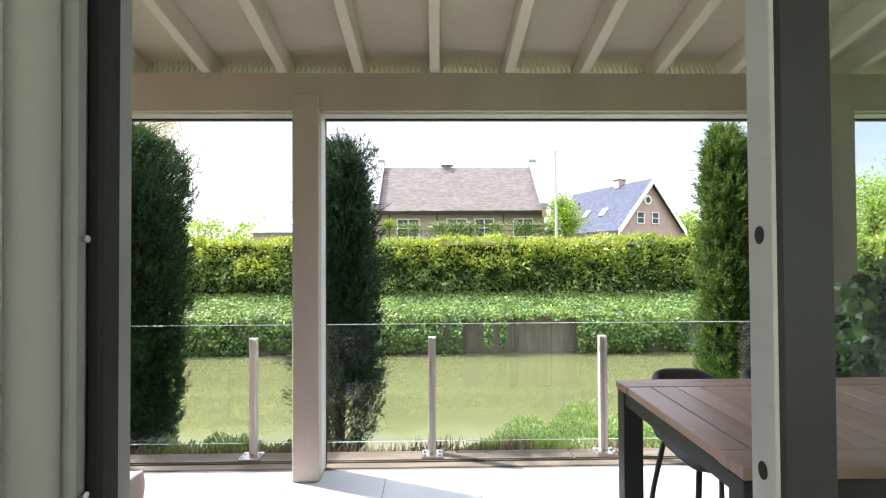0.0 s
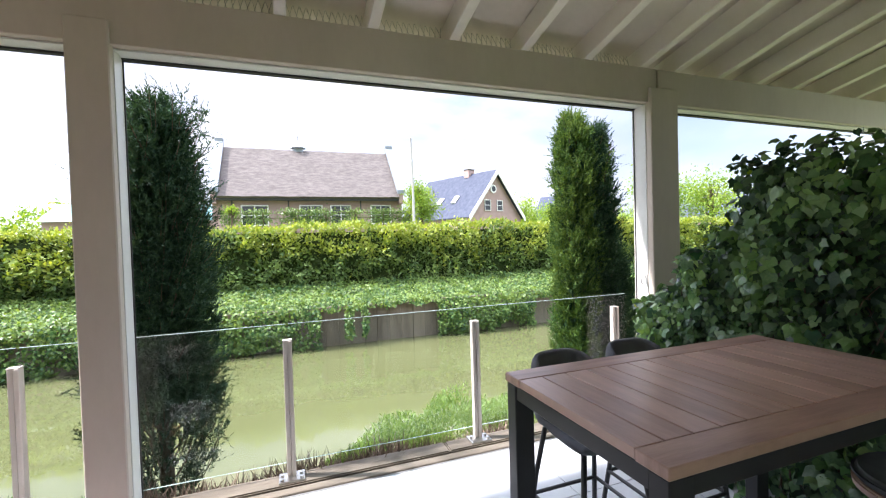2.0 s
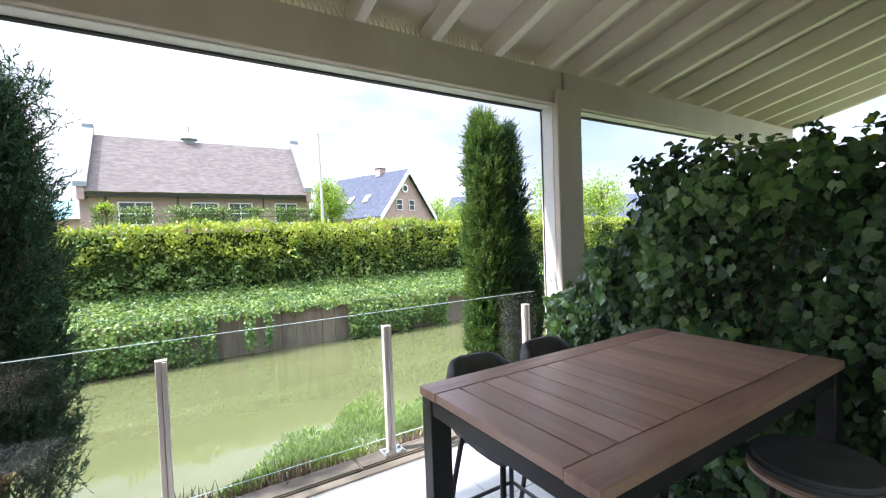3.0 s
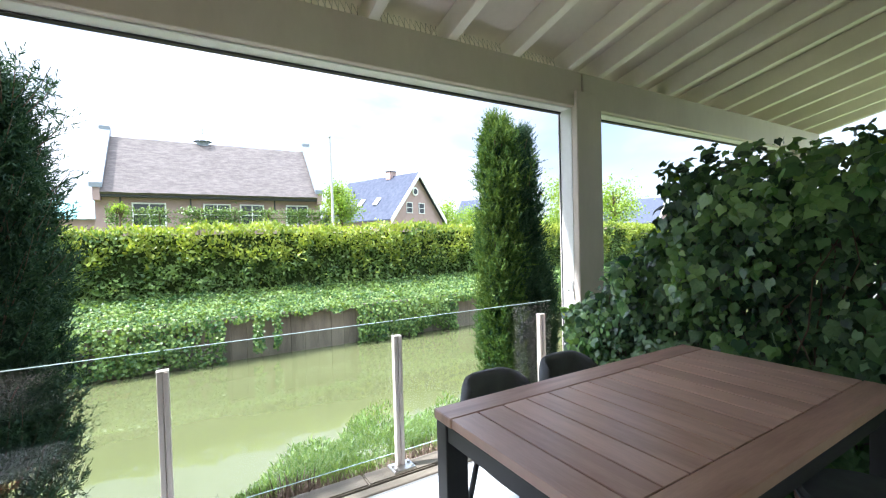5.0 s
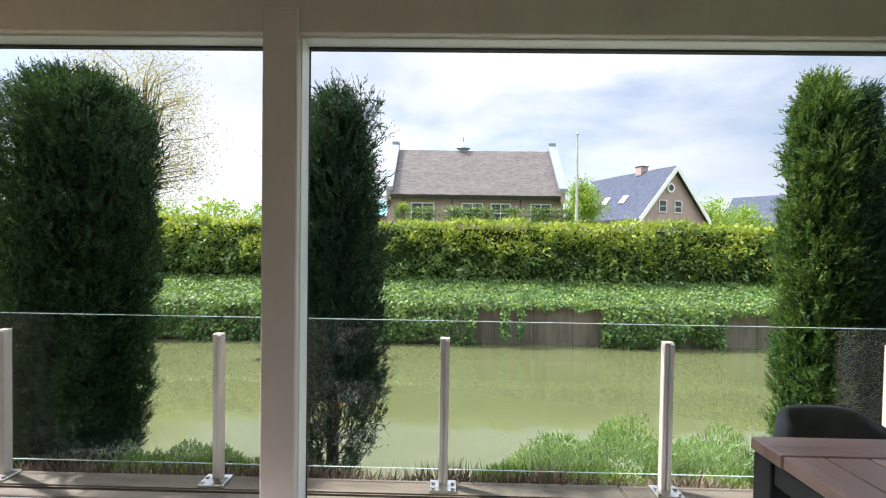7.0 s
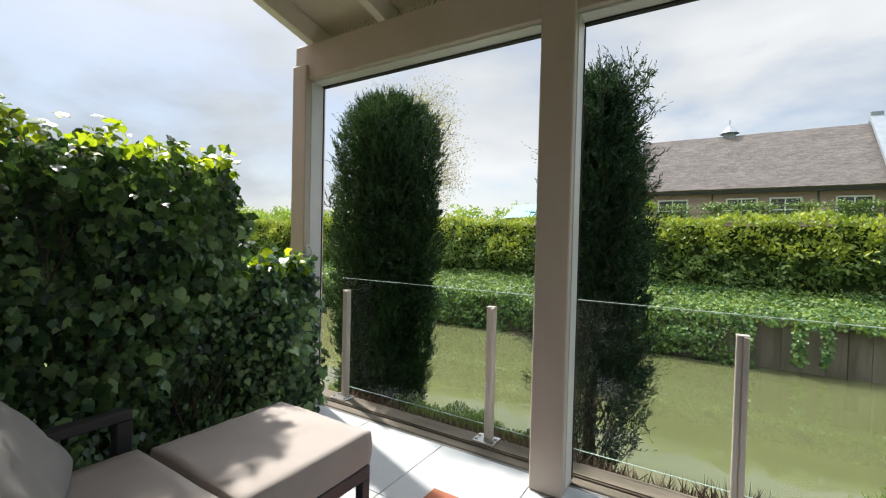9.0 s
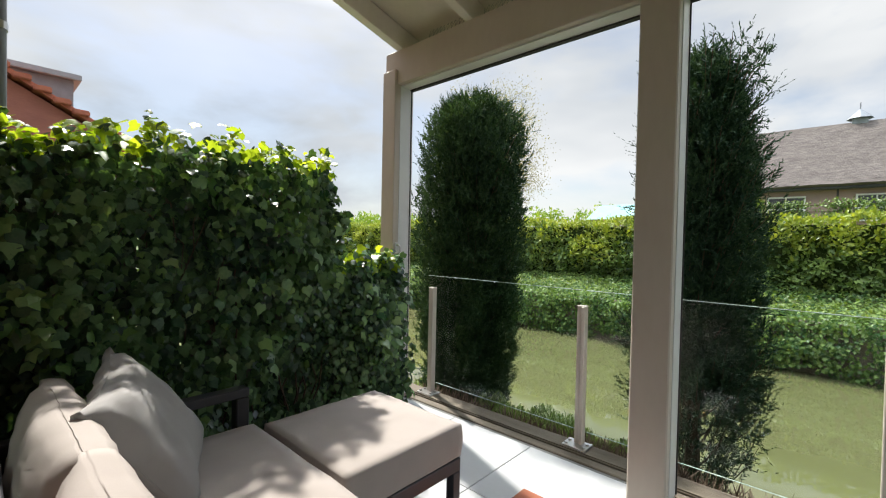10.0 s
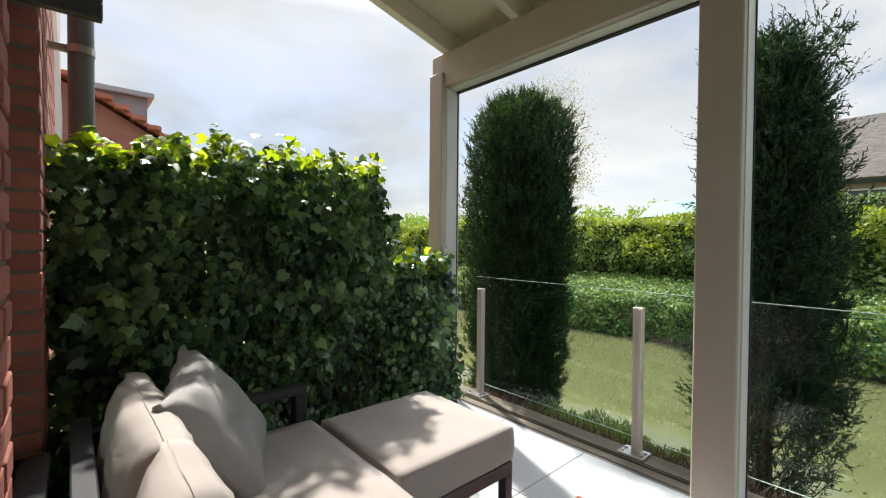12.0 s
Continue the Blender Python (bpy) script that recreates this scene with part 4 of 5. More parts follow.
# ---- furniture ----
def bar_table():
    t = thing("bar_table", (1.48, 1.37, 0), "hardwood slatted bar table on a black metal frame", "table")
    hx, hy, top = 0.70, 0.375, 0.917
    for s in (-1, 1):
        part("border_board", box(-hx, hx, min(s * hy, s * (hy - 0.10)), max(s * hy, s * (hy - 0.10)), top - 0.032, top, 0.003), TEAKX, t)
    count = 14
    pitch = 2 * hx / count
    me = mesh_of("plank", box(-pitch / 2 + 0.003, pitch / 2 - 0.003, -(hy - 0.1025), hy - 0.1025, top - 0.030, top - 0.001, 0.0015))
    for k in range(count):
        p = part("plank", me, TEAK, t)
        p.location.x = -hx + pitch * (k + 0.5)
    for sx in (-1, 1):
        for sy in (-1, 1):
            part("leg", box(sx * (hx - 0.045) - 0.04, sx * (hx - 0.045) + 0.04, sy * (hy - 0.035) - 0.03, sy * (hy - 0.035) + 0.03, 0.0, top - 0.034, 0.003), BLACK, t)
    for s in (-1, 1):
        part("apron", box(-hx + 0.086, hx - 0.086, s * (hy - 0.03) - 0.02, s * (hy - 0.03) + 0.02, top - 0.088, top - 0.034, 0.003), BLACK, t)
        part("end_apron", box(s * (hx - 0.035) - 0.025, s * (hx - 0.035) + 0.025, -hy + 0.066, hy - 0.066, top - 0.088, top - 0.034, 0.003), BLACK, t)
    # unseen black sheet added so the gaps between the planks look dark
    part("under_panel", box(-hx + 0.062, hx - 0.062, -hy + 0.052, hy - 0.052, top - 0.046, top - 0.036, 0), BLACK, t)
    return t


bar_table()


def bar_chair(x, y):
    t = thing("bar_chair", (x, y, 0), "dark grey upholstered bar chair with black metal legs", "chair", "bar chairs at the table")
    bm = bmesh.new()
    rows, cols = 12, 15
    vs = []
    for i in range(rows + 1):
        s = i / rows
        for j in range(cols + 1):
            q = -1 + 2 * j / cols
            if s < 0.5:
                k = s / 0.5
                yy, zz = -0.22 + 0.36 * k, 0.56 - 0.02 * k
                width, wing = 0.19 + 0.03 * k, 0.02 + 0.10 * k ** 2
            else:
                k = (s - 0.5) / 0.5
                yy, zz = 0.14 + 0.10 * math.sin(k * 1.5), 0.54 + 0.325 * k ** 1.15
                width, wing = 0.21 - 0.07 * k ** 2, 0.12 * (1 - k) ** 0.8
            xx = width * math.sin(q * math.pi / 2) if s >= 0.5 else width * q
            curl = abs(q) ** 3
            if s < 0.5:
                zz += wing * curl
            else:
                yy -= 0.14 * curl * (1 - 0.3 * k)
                zz += wing * curl - 0.05 * k ** 2 * abs(q) ** 4
            vs.append(bm.verts.new((xx, yy, zz)))
    for i in range(rows):
        for j in range(cols):
            a = i * (cols + 1) + j
            bm.faces.new((vs[a], vs[a + 1], vs[a + cols + 2], vs[a + cols + 1]))
    shell = part("shell", bm, FELT, t, "padded fabric bucket seat", smooth=True)
    m = shell.modifiers.new("thickness", "SOLIDIFY")
    m.thickness, m.offset = 0.035, 0
    m = shell.modifiers.new("soft", "SUBSURF")
    m.levels = m.render_levels = 1
    for sx in (-1, 1):
        for y0, y1 in ((-0.16, -0.22), (0.12, 0.20)):
            part("leg", tube([(sx * 0.14, y0, 0.535), (sx * 0.17, (y0 + y1) / 2, 0.3), (sx * 0.20, y1, 0.0)], 0.012, 8), BLACK, t, smooth=True)
        part("side_rail", tube([(sx * 0.184, -0.20, 0.20), (sx * 0.184, 0.173, 0.20)], 0.009, 8), BLACK, t)
    part("footrest", tube([(-0.184, -0.20, 0.20), (0.184, -0.20, 0.20)], 0.009, 8), BLACK, t)
    part("back_rail", tube([(-0.184, 0.173, 0.20), (0.184, 0.173, 0.20)], 0.009, 8), BLACK, t)
    return t


chair = bar_chair(1.26, 1.88)
copy_thing(chair, pose(1.73, 1.90, 0))


def round_stool(x, y):
    t = thing("round_stool", (x, y, 0), "round bar stool with wooden seat and dark grey pad", "stool")
    bm = bmesh.new()
    bmesh.ops.create_cone(bm, cap_ends=True, segments=40, radius1=0.18, radius2=0.185, depth=0.03, matrix=Matrix.Translation((0, 0, 0.625)))
    bmesh.ops.bevel(bm, geom=[e for e in bm.edges if e.calc_face_angle(0) > 0.8], offset=0.006, segments=2, affect="EDGES")
    part("seat", bm, TEAK, t, "round wooden seat")
    bm = bmesh.new()
    bmesh.ops.create_cone(bm, cap_ends=True, segments=40, radius1=0.186, radius2=0.182, depth=0.035, matrix=Matrix.Translation((0, 0, 0.659)))
    bmesh.ops.bevel(bm, geom=[e for e in bm.edges if e.calc_face_angle(0) > 0.8], offset=0.014, segments=3, affect="EDGES")
    part("pad", bm, FELT, t, "dark grey fabric pad")
    for k in range(4):
        a = math.pi / 4 + k * math.pi / 2
        c, s = math.cos(a), math.sin(a)
        part("leg", tube([(0.12 * c, 0.12 * s, 0.61), (0.19 * c, 0.19 * s, 0.0)], 0.013, 8), BLACK, t)
        a2 = a + math.pi / 2
        part("foot_bar", tube([(0.168 * c, 0.168 * s, 0.2), (0.168 * math.cos(a2), 0.168 * math.sin(a2), 0.2)], 0.009, 8), BLACK, t)
    return t


round_stool(1.80, 0.97)


def cushion(name, sx, sy, sz, material, parent, at, rot=(0, 0, 0), puff=0.5, seed=0, label="", corner=0.0):
    """A stuffed cushion: a rounded slab with swollen faces and soft creases."""
    bm = bmesh.new()
    bmesh.ops.create_cube(bm, size=1.0)
    bmesh.ops.subdivide_edges(bm, edges=bm.edges[:], cuts=17, use_grid_fill=True)
    for v in bm.verts:
        p = v.co.copy()
        u, w, h = p.x * 2, p.y * 2, p.z * 2
        edge = (1 - u ** 4) * (1 - w ** 4)
        z = h * (1 - puff + puff * edge ** 0.5)
        pinch = 1 - 0.05 * puff * ((1 - abs(u) ** 2) * abs(w) ** 3)
        waist = 1 - corner * (1 - w * w) * abs(u) ** 3
        pinch -= corner * (1 - u * u) * abs(w) ** 3
        q = Vector((u * sx / 2 * waist * (1 - 0.02 * h * h), w * sy / 2 * pinch * (1 - 0.02 * h * h), z * sz / 2))
        f = noise.noise(Vector((p.x * 3.5 * sx / 0.6 + seed, p.y * 3.5 * sy / 0.6, seed * 1.7)))
        crease = abs(noise.noise(Vector((p.x * 9 * max(1, sx / 0.7) + seed * 3, p.y * 4, seed))))
        q.z += (0.020 * f - 0.014 * (1 - crease) ** 6) * (puff * 0.9 + 0.12) * (1 if abs(h) > 0.5 else 0.3)
        v.co = q
    bmesh.ops.recalc_face_normals(bm, faces=bm.faces[:])
    ob = part(name, bm, material, parent, label, smooth=True)
    ob.matrix_local = pose(*at, *rot)
    return ob


def lounge_sofa():
    t = thing("lounge_sofa", (-1.43, 1.02, 0), "taupe cushioned outdoor sofa with dark aluminium frame", "sofa")
    # frame
    part("seat_frame", box(-0.72, 0.75, -0.42, 0.38, 0.20, 0.27, 0.004), ANTH, t)
    for x in (-0.69, 0.72):
        for y in (-0.38, 0.35):
            part("leg", box(x - 0.03, x + 0.03, y - 0.03, y + 0.03, 0.0, 0.198, 0.003), ANTH, t)
    part("back_panel", box(-0.72, 0.75, -0.44, -0.412, 0.20, 0.56, 0.004), ANTH, t)
    part("back_top_rail", box(-0.75, 0.75, -0.445, -0.39, 0.562, 0.60, 0.004), ANTH, t)
    part("arm_rail", box(-0.75, -0.69, -0.40, 0.385, 0.515, 0.555, 0.004), ANTH, t)
    part("arm_post", box(-0.75, -0.69, 0.33, 0.385, 0.271, 0.513, 0.004), ANTH, t)
    part("arm_back_post", box(-0.75, -0.69, -0.39, -0.34, 0.271, 0.513, 0.004), ANTH, t)
    cushion("seat_cushion", 1.40, 0.78, 0.155, CUSH, t, (0.045, 0.0, 0.345), puff=0.12, seed=3, label="flat taupe seat cushion")
    cushion("back_cushion", 0.72, 0.36, 0.15, CUSH, t, (-0.30, -0.30, 0.575), rot=(80, 0, 0), puff=0.6, seed=5, label="taupe back cushion")
    cushion("back_cushion", 0.74, 0.36, 0.16, CUSH, t, (0.40, -0.295, 0.58), rot=(79, 0, 0), puff=0.6, seed=8, label="taupe back cushion in the sun")
    return t


lounge_sofa()
pil = tagged(cushion("throw_pillow", 0.50, 0.50, 0.17, GREYC, None, (0, 0, 0), puff=0.86, seed=11, corner=0.13), "plump grey square pillow leaning on the sofa back", "pillow")
pu = Vector((0.90, -0.30, -0.12)).normalized()
pw = Vector((0.15, 0.80, 0.55))
pw = (pw - pu * pw.dot(pu)).normalized()
pv = pw.cross(pu)
pil.matrix_world = Matrix.Translation((-1.86, 0.965, 0.585)) @ Matrix((pu, pv, pw)).transposed().to_4x4()
mat_ob = thing("floor_mat", (-1.08, 2.16, 0.0), "small terracotta-coloured mat on the tiles", "mat")
part("mat_body", box(-0.23, 0.23, -0.25, 0.25, 0.001, 0.012, 0.003), CARD, mat_ob)


def ottoman():
    t = thing("ottoman", (-1.72, 1.735, 0), "square footstool with taupe cushion on dark metal legs", "ottoman")
    h = 0.305
    for sx in (-1, 1):
        part("rail", box(min(sx * h, sx * (h - 0.04)), max(sx * h, sx * (h - 0.04)), -h, h, 0.205, 0.262, 0.003), ANTH, t)
        part("rail", box(-h + 0.042, h - 0.042, min(sx * h, sx * (h - 0.04)), max(sx * h, sx * (h - 0.04)), 0.205, 0.262, 0.003), ANTH, t)
        for sy in (-1, 1):
            part("leg", box(min(sx * h, sx * (h - 0.045)), max(sx * h, sx * (h - 0.045)), min(sy * h, sy * (h - 0.045)), max(sy * h, sy * (h - 0.045)), 0.0, 0.203, 0.003), ANTH, t)
    part("support", box(-h + 0.042, h - 0.042, -h + 0.042, h - 0.042, 0.24, 0.258, 0), ANTH, t)
    cushion("cushion", 0.62, 0.62, 0.155, CUSH, t, (0, 0, 0.342), puff=0.08, seed=15)
    part("label_tag", box(0.05, 0.07, -0.317, -0.311, 0.31, 0.35, 0.001), WHITE, t, "small white sewn tag")
    return t


ottoman()

pipe = thing("downpipe", (-2.66, 0.62, 0), "grey zinc downpipe on the brick wall", "downpipe", kind="structure")
part("pipe", tube([(0, 0, 0), (0, 0, 2.0), (0, 0, 3.0)], 0.045, 16), PIPE, pipe, smooth=True)
for z in (0.6, 2.02):
    part("pipe_clip", tube([(0, 0, z), (0, 0, z + 0.03)], 0.049, 16), STEEL, pipe)
    part("pipe_bracket", box(-0.01, 0.01, -0.118, -0.04, z, z + 0.03, 0.001), STEEL, pipe)


# ---- far buildings ----
def far_window(parent, x, y, z, w, h, cols=2, rows=3, rot=None):
    t = part("window", box(x - w / 2, x + w / 2, y - 0.02, y + 0.02, z, z + h, 0), DARKGLASS, parent, "dark paned window with white frame")
    fw = 0.09
    for a, c in ((x - w / 2, x - w / 2 + fw), (x + w / 2 - fw, x + w / 2)):
        part("frame", box(a, c, y - 0.08, y - 0.022, z, z + h, 0.005), WHITE, t)
    for a in (z, z + h - fw):
        part("frame", box(x - w / 2 + fw, x + w / 2 - fw, y - 0.08, y - 0.022, a, a + fw, 0.005), WHITE, t)
    for k in range(1, cols):
        xx = x - w / 2 + w * k / cols
        part("glazing_bar", box(xx - 0.03, xx + 0.03, y - 0.07, y - 0.022, z + fw, z + h - fw, 0), WHITE, t)
    for k in range(1, rows):
        zz = z + h * k / rows
        part("glazing_bar", box(x - w / 2 + fw, x + w / 2 - fw, y - 0.065, y - 0.022, zz - 0.03, zz + 0.03, 0), WHITE, t)
    return t


def tiled_slope(name, corner, along, up, nu, nv, material, parent, thick=0.05):
    """Rows of overlapping tiles on a roof slope, as one mesh."""
    c, a, u = Vector(corner), Vector(along), Vector(up)
    nrm = a.cross(u).normalized()
    vs, fs = [], []
    for j in range(nv):
        for i in range(nu):
            wob = 0.018 * math.sin(i * 12.9 + j * 78.2)
            p0 = c + a * (i / nu) + u * (j / nv) + nrm * (thick + wob)
            p1 = c + a * ((i + 0.96) / nu) + u * (j / nv) + nrm * (thick + wob)
            p2 = c + a * ((i + 0.96) / nu) + u * ((j + 1.1) / nv) + nrm * 0.004
            p3 = c + a * (i / nu) + u * ((j + 1.1) / nv) + nrm * 0.004
            k = len(vs)
            vs += [p0, p1, p2, p3, p0 - nrm * thick, p1 - nrm * thick]
            fs += [(k, k + 1, k + 2, k + 3), (k + 4, k + 5, k + 1, k)]
    me = bpy.data.meshes.new(name)
    me.from_pydata(vs, [], fs)
    me.materials.append(material)
    return tagged(part(name, me, None, parent), kind="stuff")


def old_house():
    t = thing("old_house", (0, 33, 0.3), "long low brick house with weathered brown thatched roof", "house")
    x0, x1, ze, zr, yd = -4.85, 8.55, 4.52, 8.42, 3.4
    part("wall", box(x0, x1, 0, 2 * yd, 0, ze, 0), FARBRICK, t)
    for x in (x0, x1 - 0.35):
        side = [(-0.62, ze - 0.45), (-0.62, ze + 0.28), (yd, zr + 0.62), (2 * yd + 0.62, ze + 0.28), (2 * yd + 0.62, ze - 0.45)]
        part("gable", poly([(x, y, z) for y, z in side] + [(x + 0.35, y, z) for y, z in side],
                           [(0, 1, 2, 3, 4), (9, 8, 7, 6, 5)] + [(k, k + 5, (k + 1) % 5 + 5, (k + 1) % 5) for k in range(5)]), FARBRICK, t)
        cope = [(-0.70, ze + 0.285), (yd, zr + 0.625), (yd, zr + 0.92), (-0.70, ze + 0.58)]
        part("gable_coping", poly([(x - 0.14, y, z + 0.01) for y, z in cope] + [(x + 0.49, y, z + 0.01) for y, z in cope],
                                  [(0, 1, 2, 3), (7, 6, 5, 4)] + [(k, k + 4, (k + 1) % 4 + 4, (k + 1) % 4) for k in range(4)]), LEAD, t, "pale blue-grey gable coping")
        part("finial", box(x - 0.12, x + 0.47, yd - 0.25, yd + 0.25, zr + 0.35, zr + 0.93, 0.03), LEAD, t, "grey stone finial")
    L = x1 - x0 - 0.7
    roof = part("roof", poly([(x0 + 0.35, -0.35, ze - 0.12), (x1 - 0.35, -0.35, ze - 0.12), (x1 - 0.35, yd, zr), (x0 + 0.35, yd, zr), (x0 + 0.35, 2 * yd + 0.3, ze - 0.12), (x1 - 0.35, 2 * yd + 0.3, ze - 0.12)],
                             [(0, 1, 2, 3), (3, 2, 5, 4)]), THATCH, t)
    bm = bmesh.new()
    g = []
    for i in range(61):
        for j in range(19):
            f = j / 18
            wob = 0.04 * noise.noise(Vector((i * 0.2, j * 0.3, 0))) + 0.008 * noise.noise(Vector((i * 1.3, j * 1.9, 3)))
            g.append(bm.verts.new((x0 + 0.35 + L * i / 60, -0.5 + (yd + 0.5) * f - 0.7 * (0.32 + wob), ze - 0.2 + (zr - ze + 0.2) * f + 0.7 * (0.32 + wob))))
    for i in range(60):
        for j in range(18):
            a = i * 19 + j
            bm.faces.new((g[a], g[a + 19], g[a + 20], g[a + 1]))
    low = [bm.verts.new((x0 + 0.35 + L * i / 60, -0.35, ze - 0.2 + 0.03 * noise.noise(Vector((i * 0.7, 0, 9))))) for i in range(61)]
    for i in range(60):
        bm.faces.new((low[i], low[i + 1], g[(i + 1) * 19], g[i * 19]))
    part("thatch", bm, THATCH, roof, "thick weathered reed thatch")
    part("ridge", tube([(x0 + 0.3, yd, zr + 0.02), (x1 - 0.3, yd, zr + 0.02)], 0.16, 8), THATCH, t)
    part("gutter", tube([(x0 + 0.2, -0.45, ze - 0.16), (x1 - 0.2, -0.45, ze - 0.16)], 0.10, 8), ANTH, t)
    for x, w in ((-2.15, 1.8), (1.65, 1.65), (3.8, 1.55), (6.85, 1.6)):
        far_window(t, x, -0.01, 2.5, w, 1.5, 2, 2)
    for x in (0.1, 5.3, -3.6):
        part("wall_anchor", box(x - 0.05, x + 0.05, -0.06, 0.0, 3.4, 4.4, 0.01), ANTH, t)
    cup = part("ridge_vent", box(0.65, 1.35, yd - 0.35, yd + 0.35, zr - 0.1, zr + 0.42, 0.02), LEAD, t, "small zinc ridge cupola")
    bm = bmesh.new()
    bmesh.ops.create_cone(bm, segments=8, radius1=0.62, radius2=0.03, depth=0.6, matrix=Matrix.Translation((1.0, yd, zr + 0.72)))
    part("cupola_roof", bm, LEAD, cup)
    part("spike", tube([(1.0, yd, zr + 0.98), (1.0, yd, zr + 1.4)], 0.03, 6), PIPE, cup)
    return t


old_house()


def gable_house(at, rz, half, ze, zr, length, wall_m, roof_m, label, detailed=True):
    t = thing("gable_house", at, label, "house")
    t.rotation_euler.z = radians(rz)
    part("wall", box(-half + 0.3, half - 0.3, 0, length, 0, ze, 0), wall_m, t)
    part("gable", poly([(-half + 0.3, 0.02, ze), (half - 0.3, 0.02, ze), (0, 0.02, zr - 0.25), (-half + 0.3, length, ze), (half - 0.3, length, ze), (0, length, zr - 0.25)],
                       [(0, 1, 2), (5, 4, 3), (0, 3, 4, 1), (1, 4, 5, 2), (2, 5, 3, 0)]), wall_m, t)
    for s in (-1, 1):
        e = (s * half, -0.5, ze - 0.2)
        sl = part("roof", poly([(s * half, -0.5, ze - 0.2), (0, -0.5, zr), (0, length + 0.5, zr), (s * half, length + 0.5, ze - 0.2),
                                (s * half, -0.5, ze - 0.05), (0, -0.5, zr + 0.15), (0, length + 0.5, zr + 0.15), (s * half, length + 0.5, ze - 0.05)],
                               [(0, 1, 2, 3), (7, 6, 5, 4), (0, 4, 5, 1), (1, 5, 6, 2), (2, 6, 7, 3), (3, 7, 4, 0)]), roof_m, t)
        if detailed:
            if s < 0:
                tiled_slope("roof_tiles", (0, length + 0.5, zr + 0.15), (0, -length - 1, 0), (-half, 0, ze - zr - 0.2), 40, 18, roof_m, sl, -0.05)
        part("bargeboard", poly([(s * (half + 0.05), -0.56, ze - 0.7), (0, -0.56, zr - 0.42), (0, -0.56, zr + 0.22), (s * (half + 0.05), -0.56, ze + 0.0),
                                 (s * (half + 0.05), -0.502, ze - 0.7), (0, -0.502, zr - 0.42), (0, -0.502, zr + 0.22), (s * (half + 0.05), -0.502, ze + 0.0)],
                                [(0, 1, 2, 3), (7, 6, 5, 4), (0, 4, 5, 1), (1, 5, 6, 2), (2, 6, 7, 3), (3, 7, 4, 0)]), WHITE, t, "white bargeboard")
    if detailed:
        for x in (-1.55, 0.75):
            far_window(t, x, 0.0, ze + 0.75, 1.15, 1.4, 1, 2)
        bm = tube([(-0.45, -0.02, zr - 2.3), (-0.45, -0.12, zr - 2.3)], 0.55, 20)
        rw = part("round_window", bm, WHITE, t, "round window with white ring")
        part("pane", tube([(-0.45, -0.13, zr - 2.3), (-0.45, -0.14, zr - 2.3)], 0.36, 20), DARKGLASS, rw)
        part("chimney", box(-0.55, 0.55, 4.2, 5.1, zr - 0.3, zr + 0.75, 0.02), wall_m, t)
        part("chimney_cap", box(-0.62, 0.62, 4.13, 5.17, zr + 0.752, zr + 0.85, 0.02), ANTH, t)
        d = Vector((-half, 0, ze - zr)).normalized()
        for f, yy in ((0.62, 4.0), (0.62, 7.0)):
            c = Vector((-half * f, yy, zr + 0.17 - (zr - ze) * f))
            nn = Vector((-(zr - ze), 0, half)).normalized()
            q = [c + d * a + Vector((0, bb, 0)) + nn * 0.12 for a, bb in ((-0.6, -0.4), (0.6, -0.4), (0.6, 0.4), (-0.6, 0.4))]
            part("skylight", poly(q + [p - nn * 0.12 for p in q], [(0, 1, 2, 3), (0, 4, 5, 1), (1, 5, 6, 2), (2, 6, 7, 3), (3, 7, 4, 0)]), WHITE, t, "bright roof skylight")
        for yy in (9.5, 10.6):
            part("vent_pipe", tube([(-2.4, yy, zr - 2.9), (-2.4, yy, zr - 1.6)], 0.10, 8), ANTH, t)
    return t


gable_house((25.15, 49, 0.3), 21, 5.3, 3.9, 9.75, 13, FARBRICK, SLATE, "brick house with blue-grey roof and white bargeboards")
gable_house((53, 60, 0.3), 35, 4.6, 4.0, 8.6, 12, FARBRICK, SLATE, "distant brick house with slate roof among trees", False)
gable_house((70, 44, 0.3), 20, 5.5, 3.2, 7.4, 12, FARBRICK, SLATE, "far slate-roofed house above the hedge", False)
barn = thing("barn", (-12.5, 50, 0.3), "low barn with a teal sheet metal roof", "barn")
part("wall", box(-9, 5.2, 0, 8, 0, 4.0, 0), FARBRICK, barn)
part("roof", poly([(-9.3, -0.4, 3.9), (5.5, -0.4, 3.9), (5.5, 4, 5.9), (-9.3, 4, 5.9), (5.5, 8.4, 3.9), (-9.3, 8.4, 3.9)], [(0, 1, 2, 3), (3, 2, 4, 5)]), TEAL, barn)

nb = thing("neighbour_house", (-9.3, -6.0, 0), "neighbouring red house with orange tile roof and grey dormer", "house")
part("wall", box(-6, 0.0, 0.2, 8.0, 0, 2.6, 0), FARBRICK, nb)
part("gable", poly([(0, -1.4, 2.6), (0, 8.5, 2.6), (0, 3.6, 5.36), (-6, -1.4, 2.6), (-6, 8.5, 2.6), (-6, 3.6, 5.36)], [(0, 1, 2), (5, 4, 3), (0, 3, 4, 1), (1, 4, 5, 2), (2, 5, 3, 0)]), REDBRICK, nb)
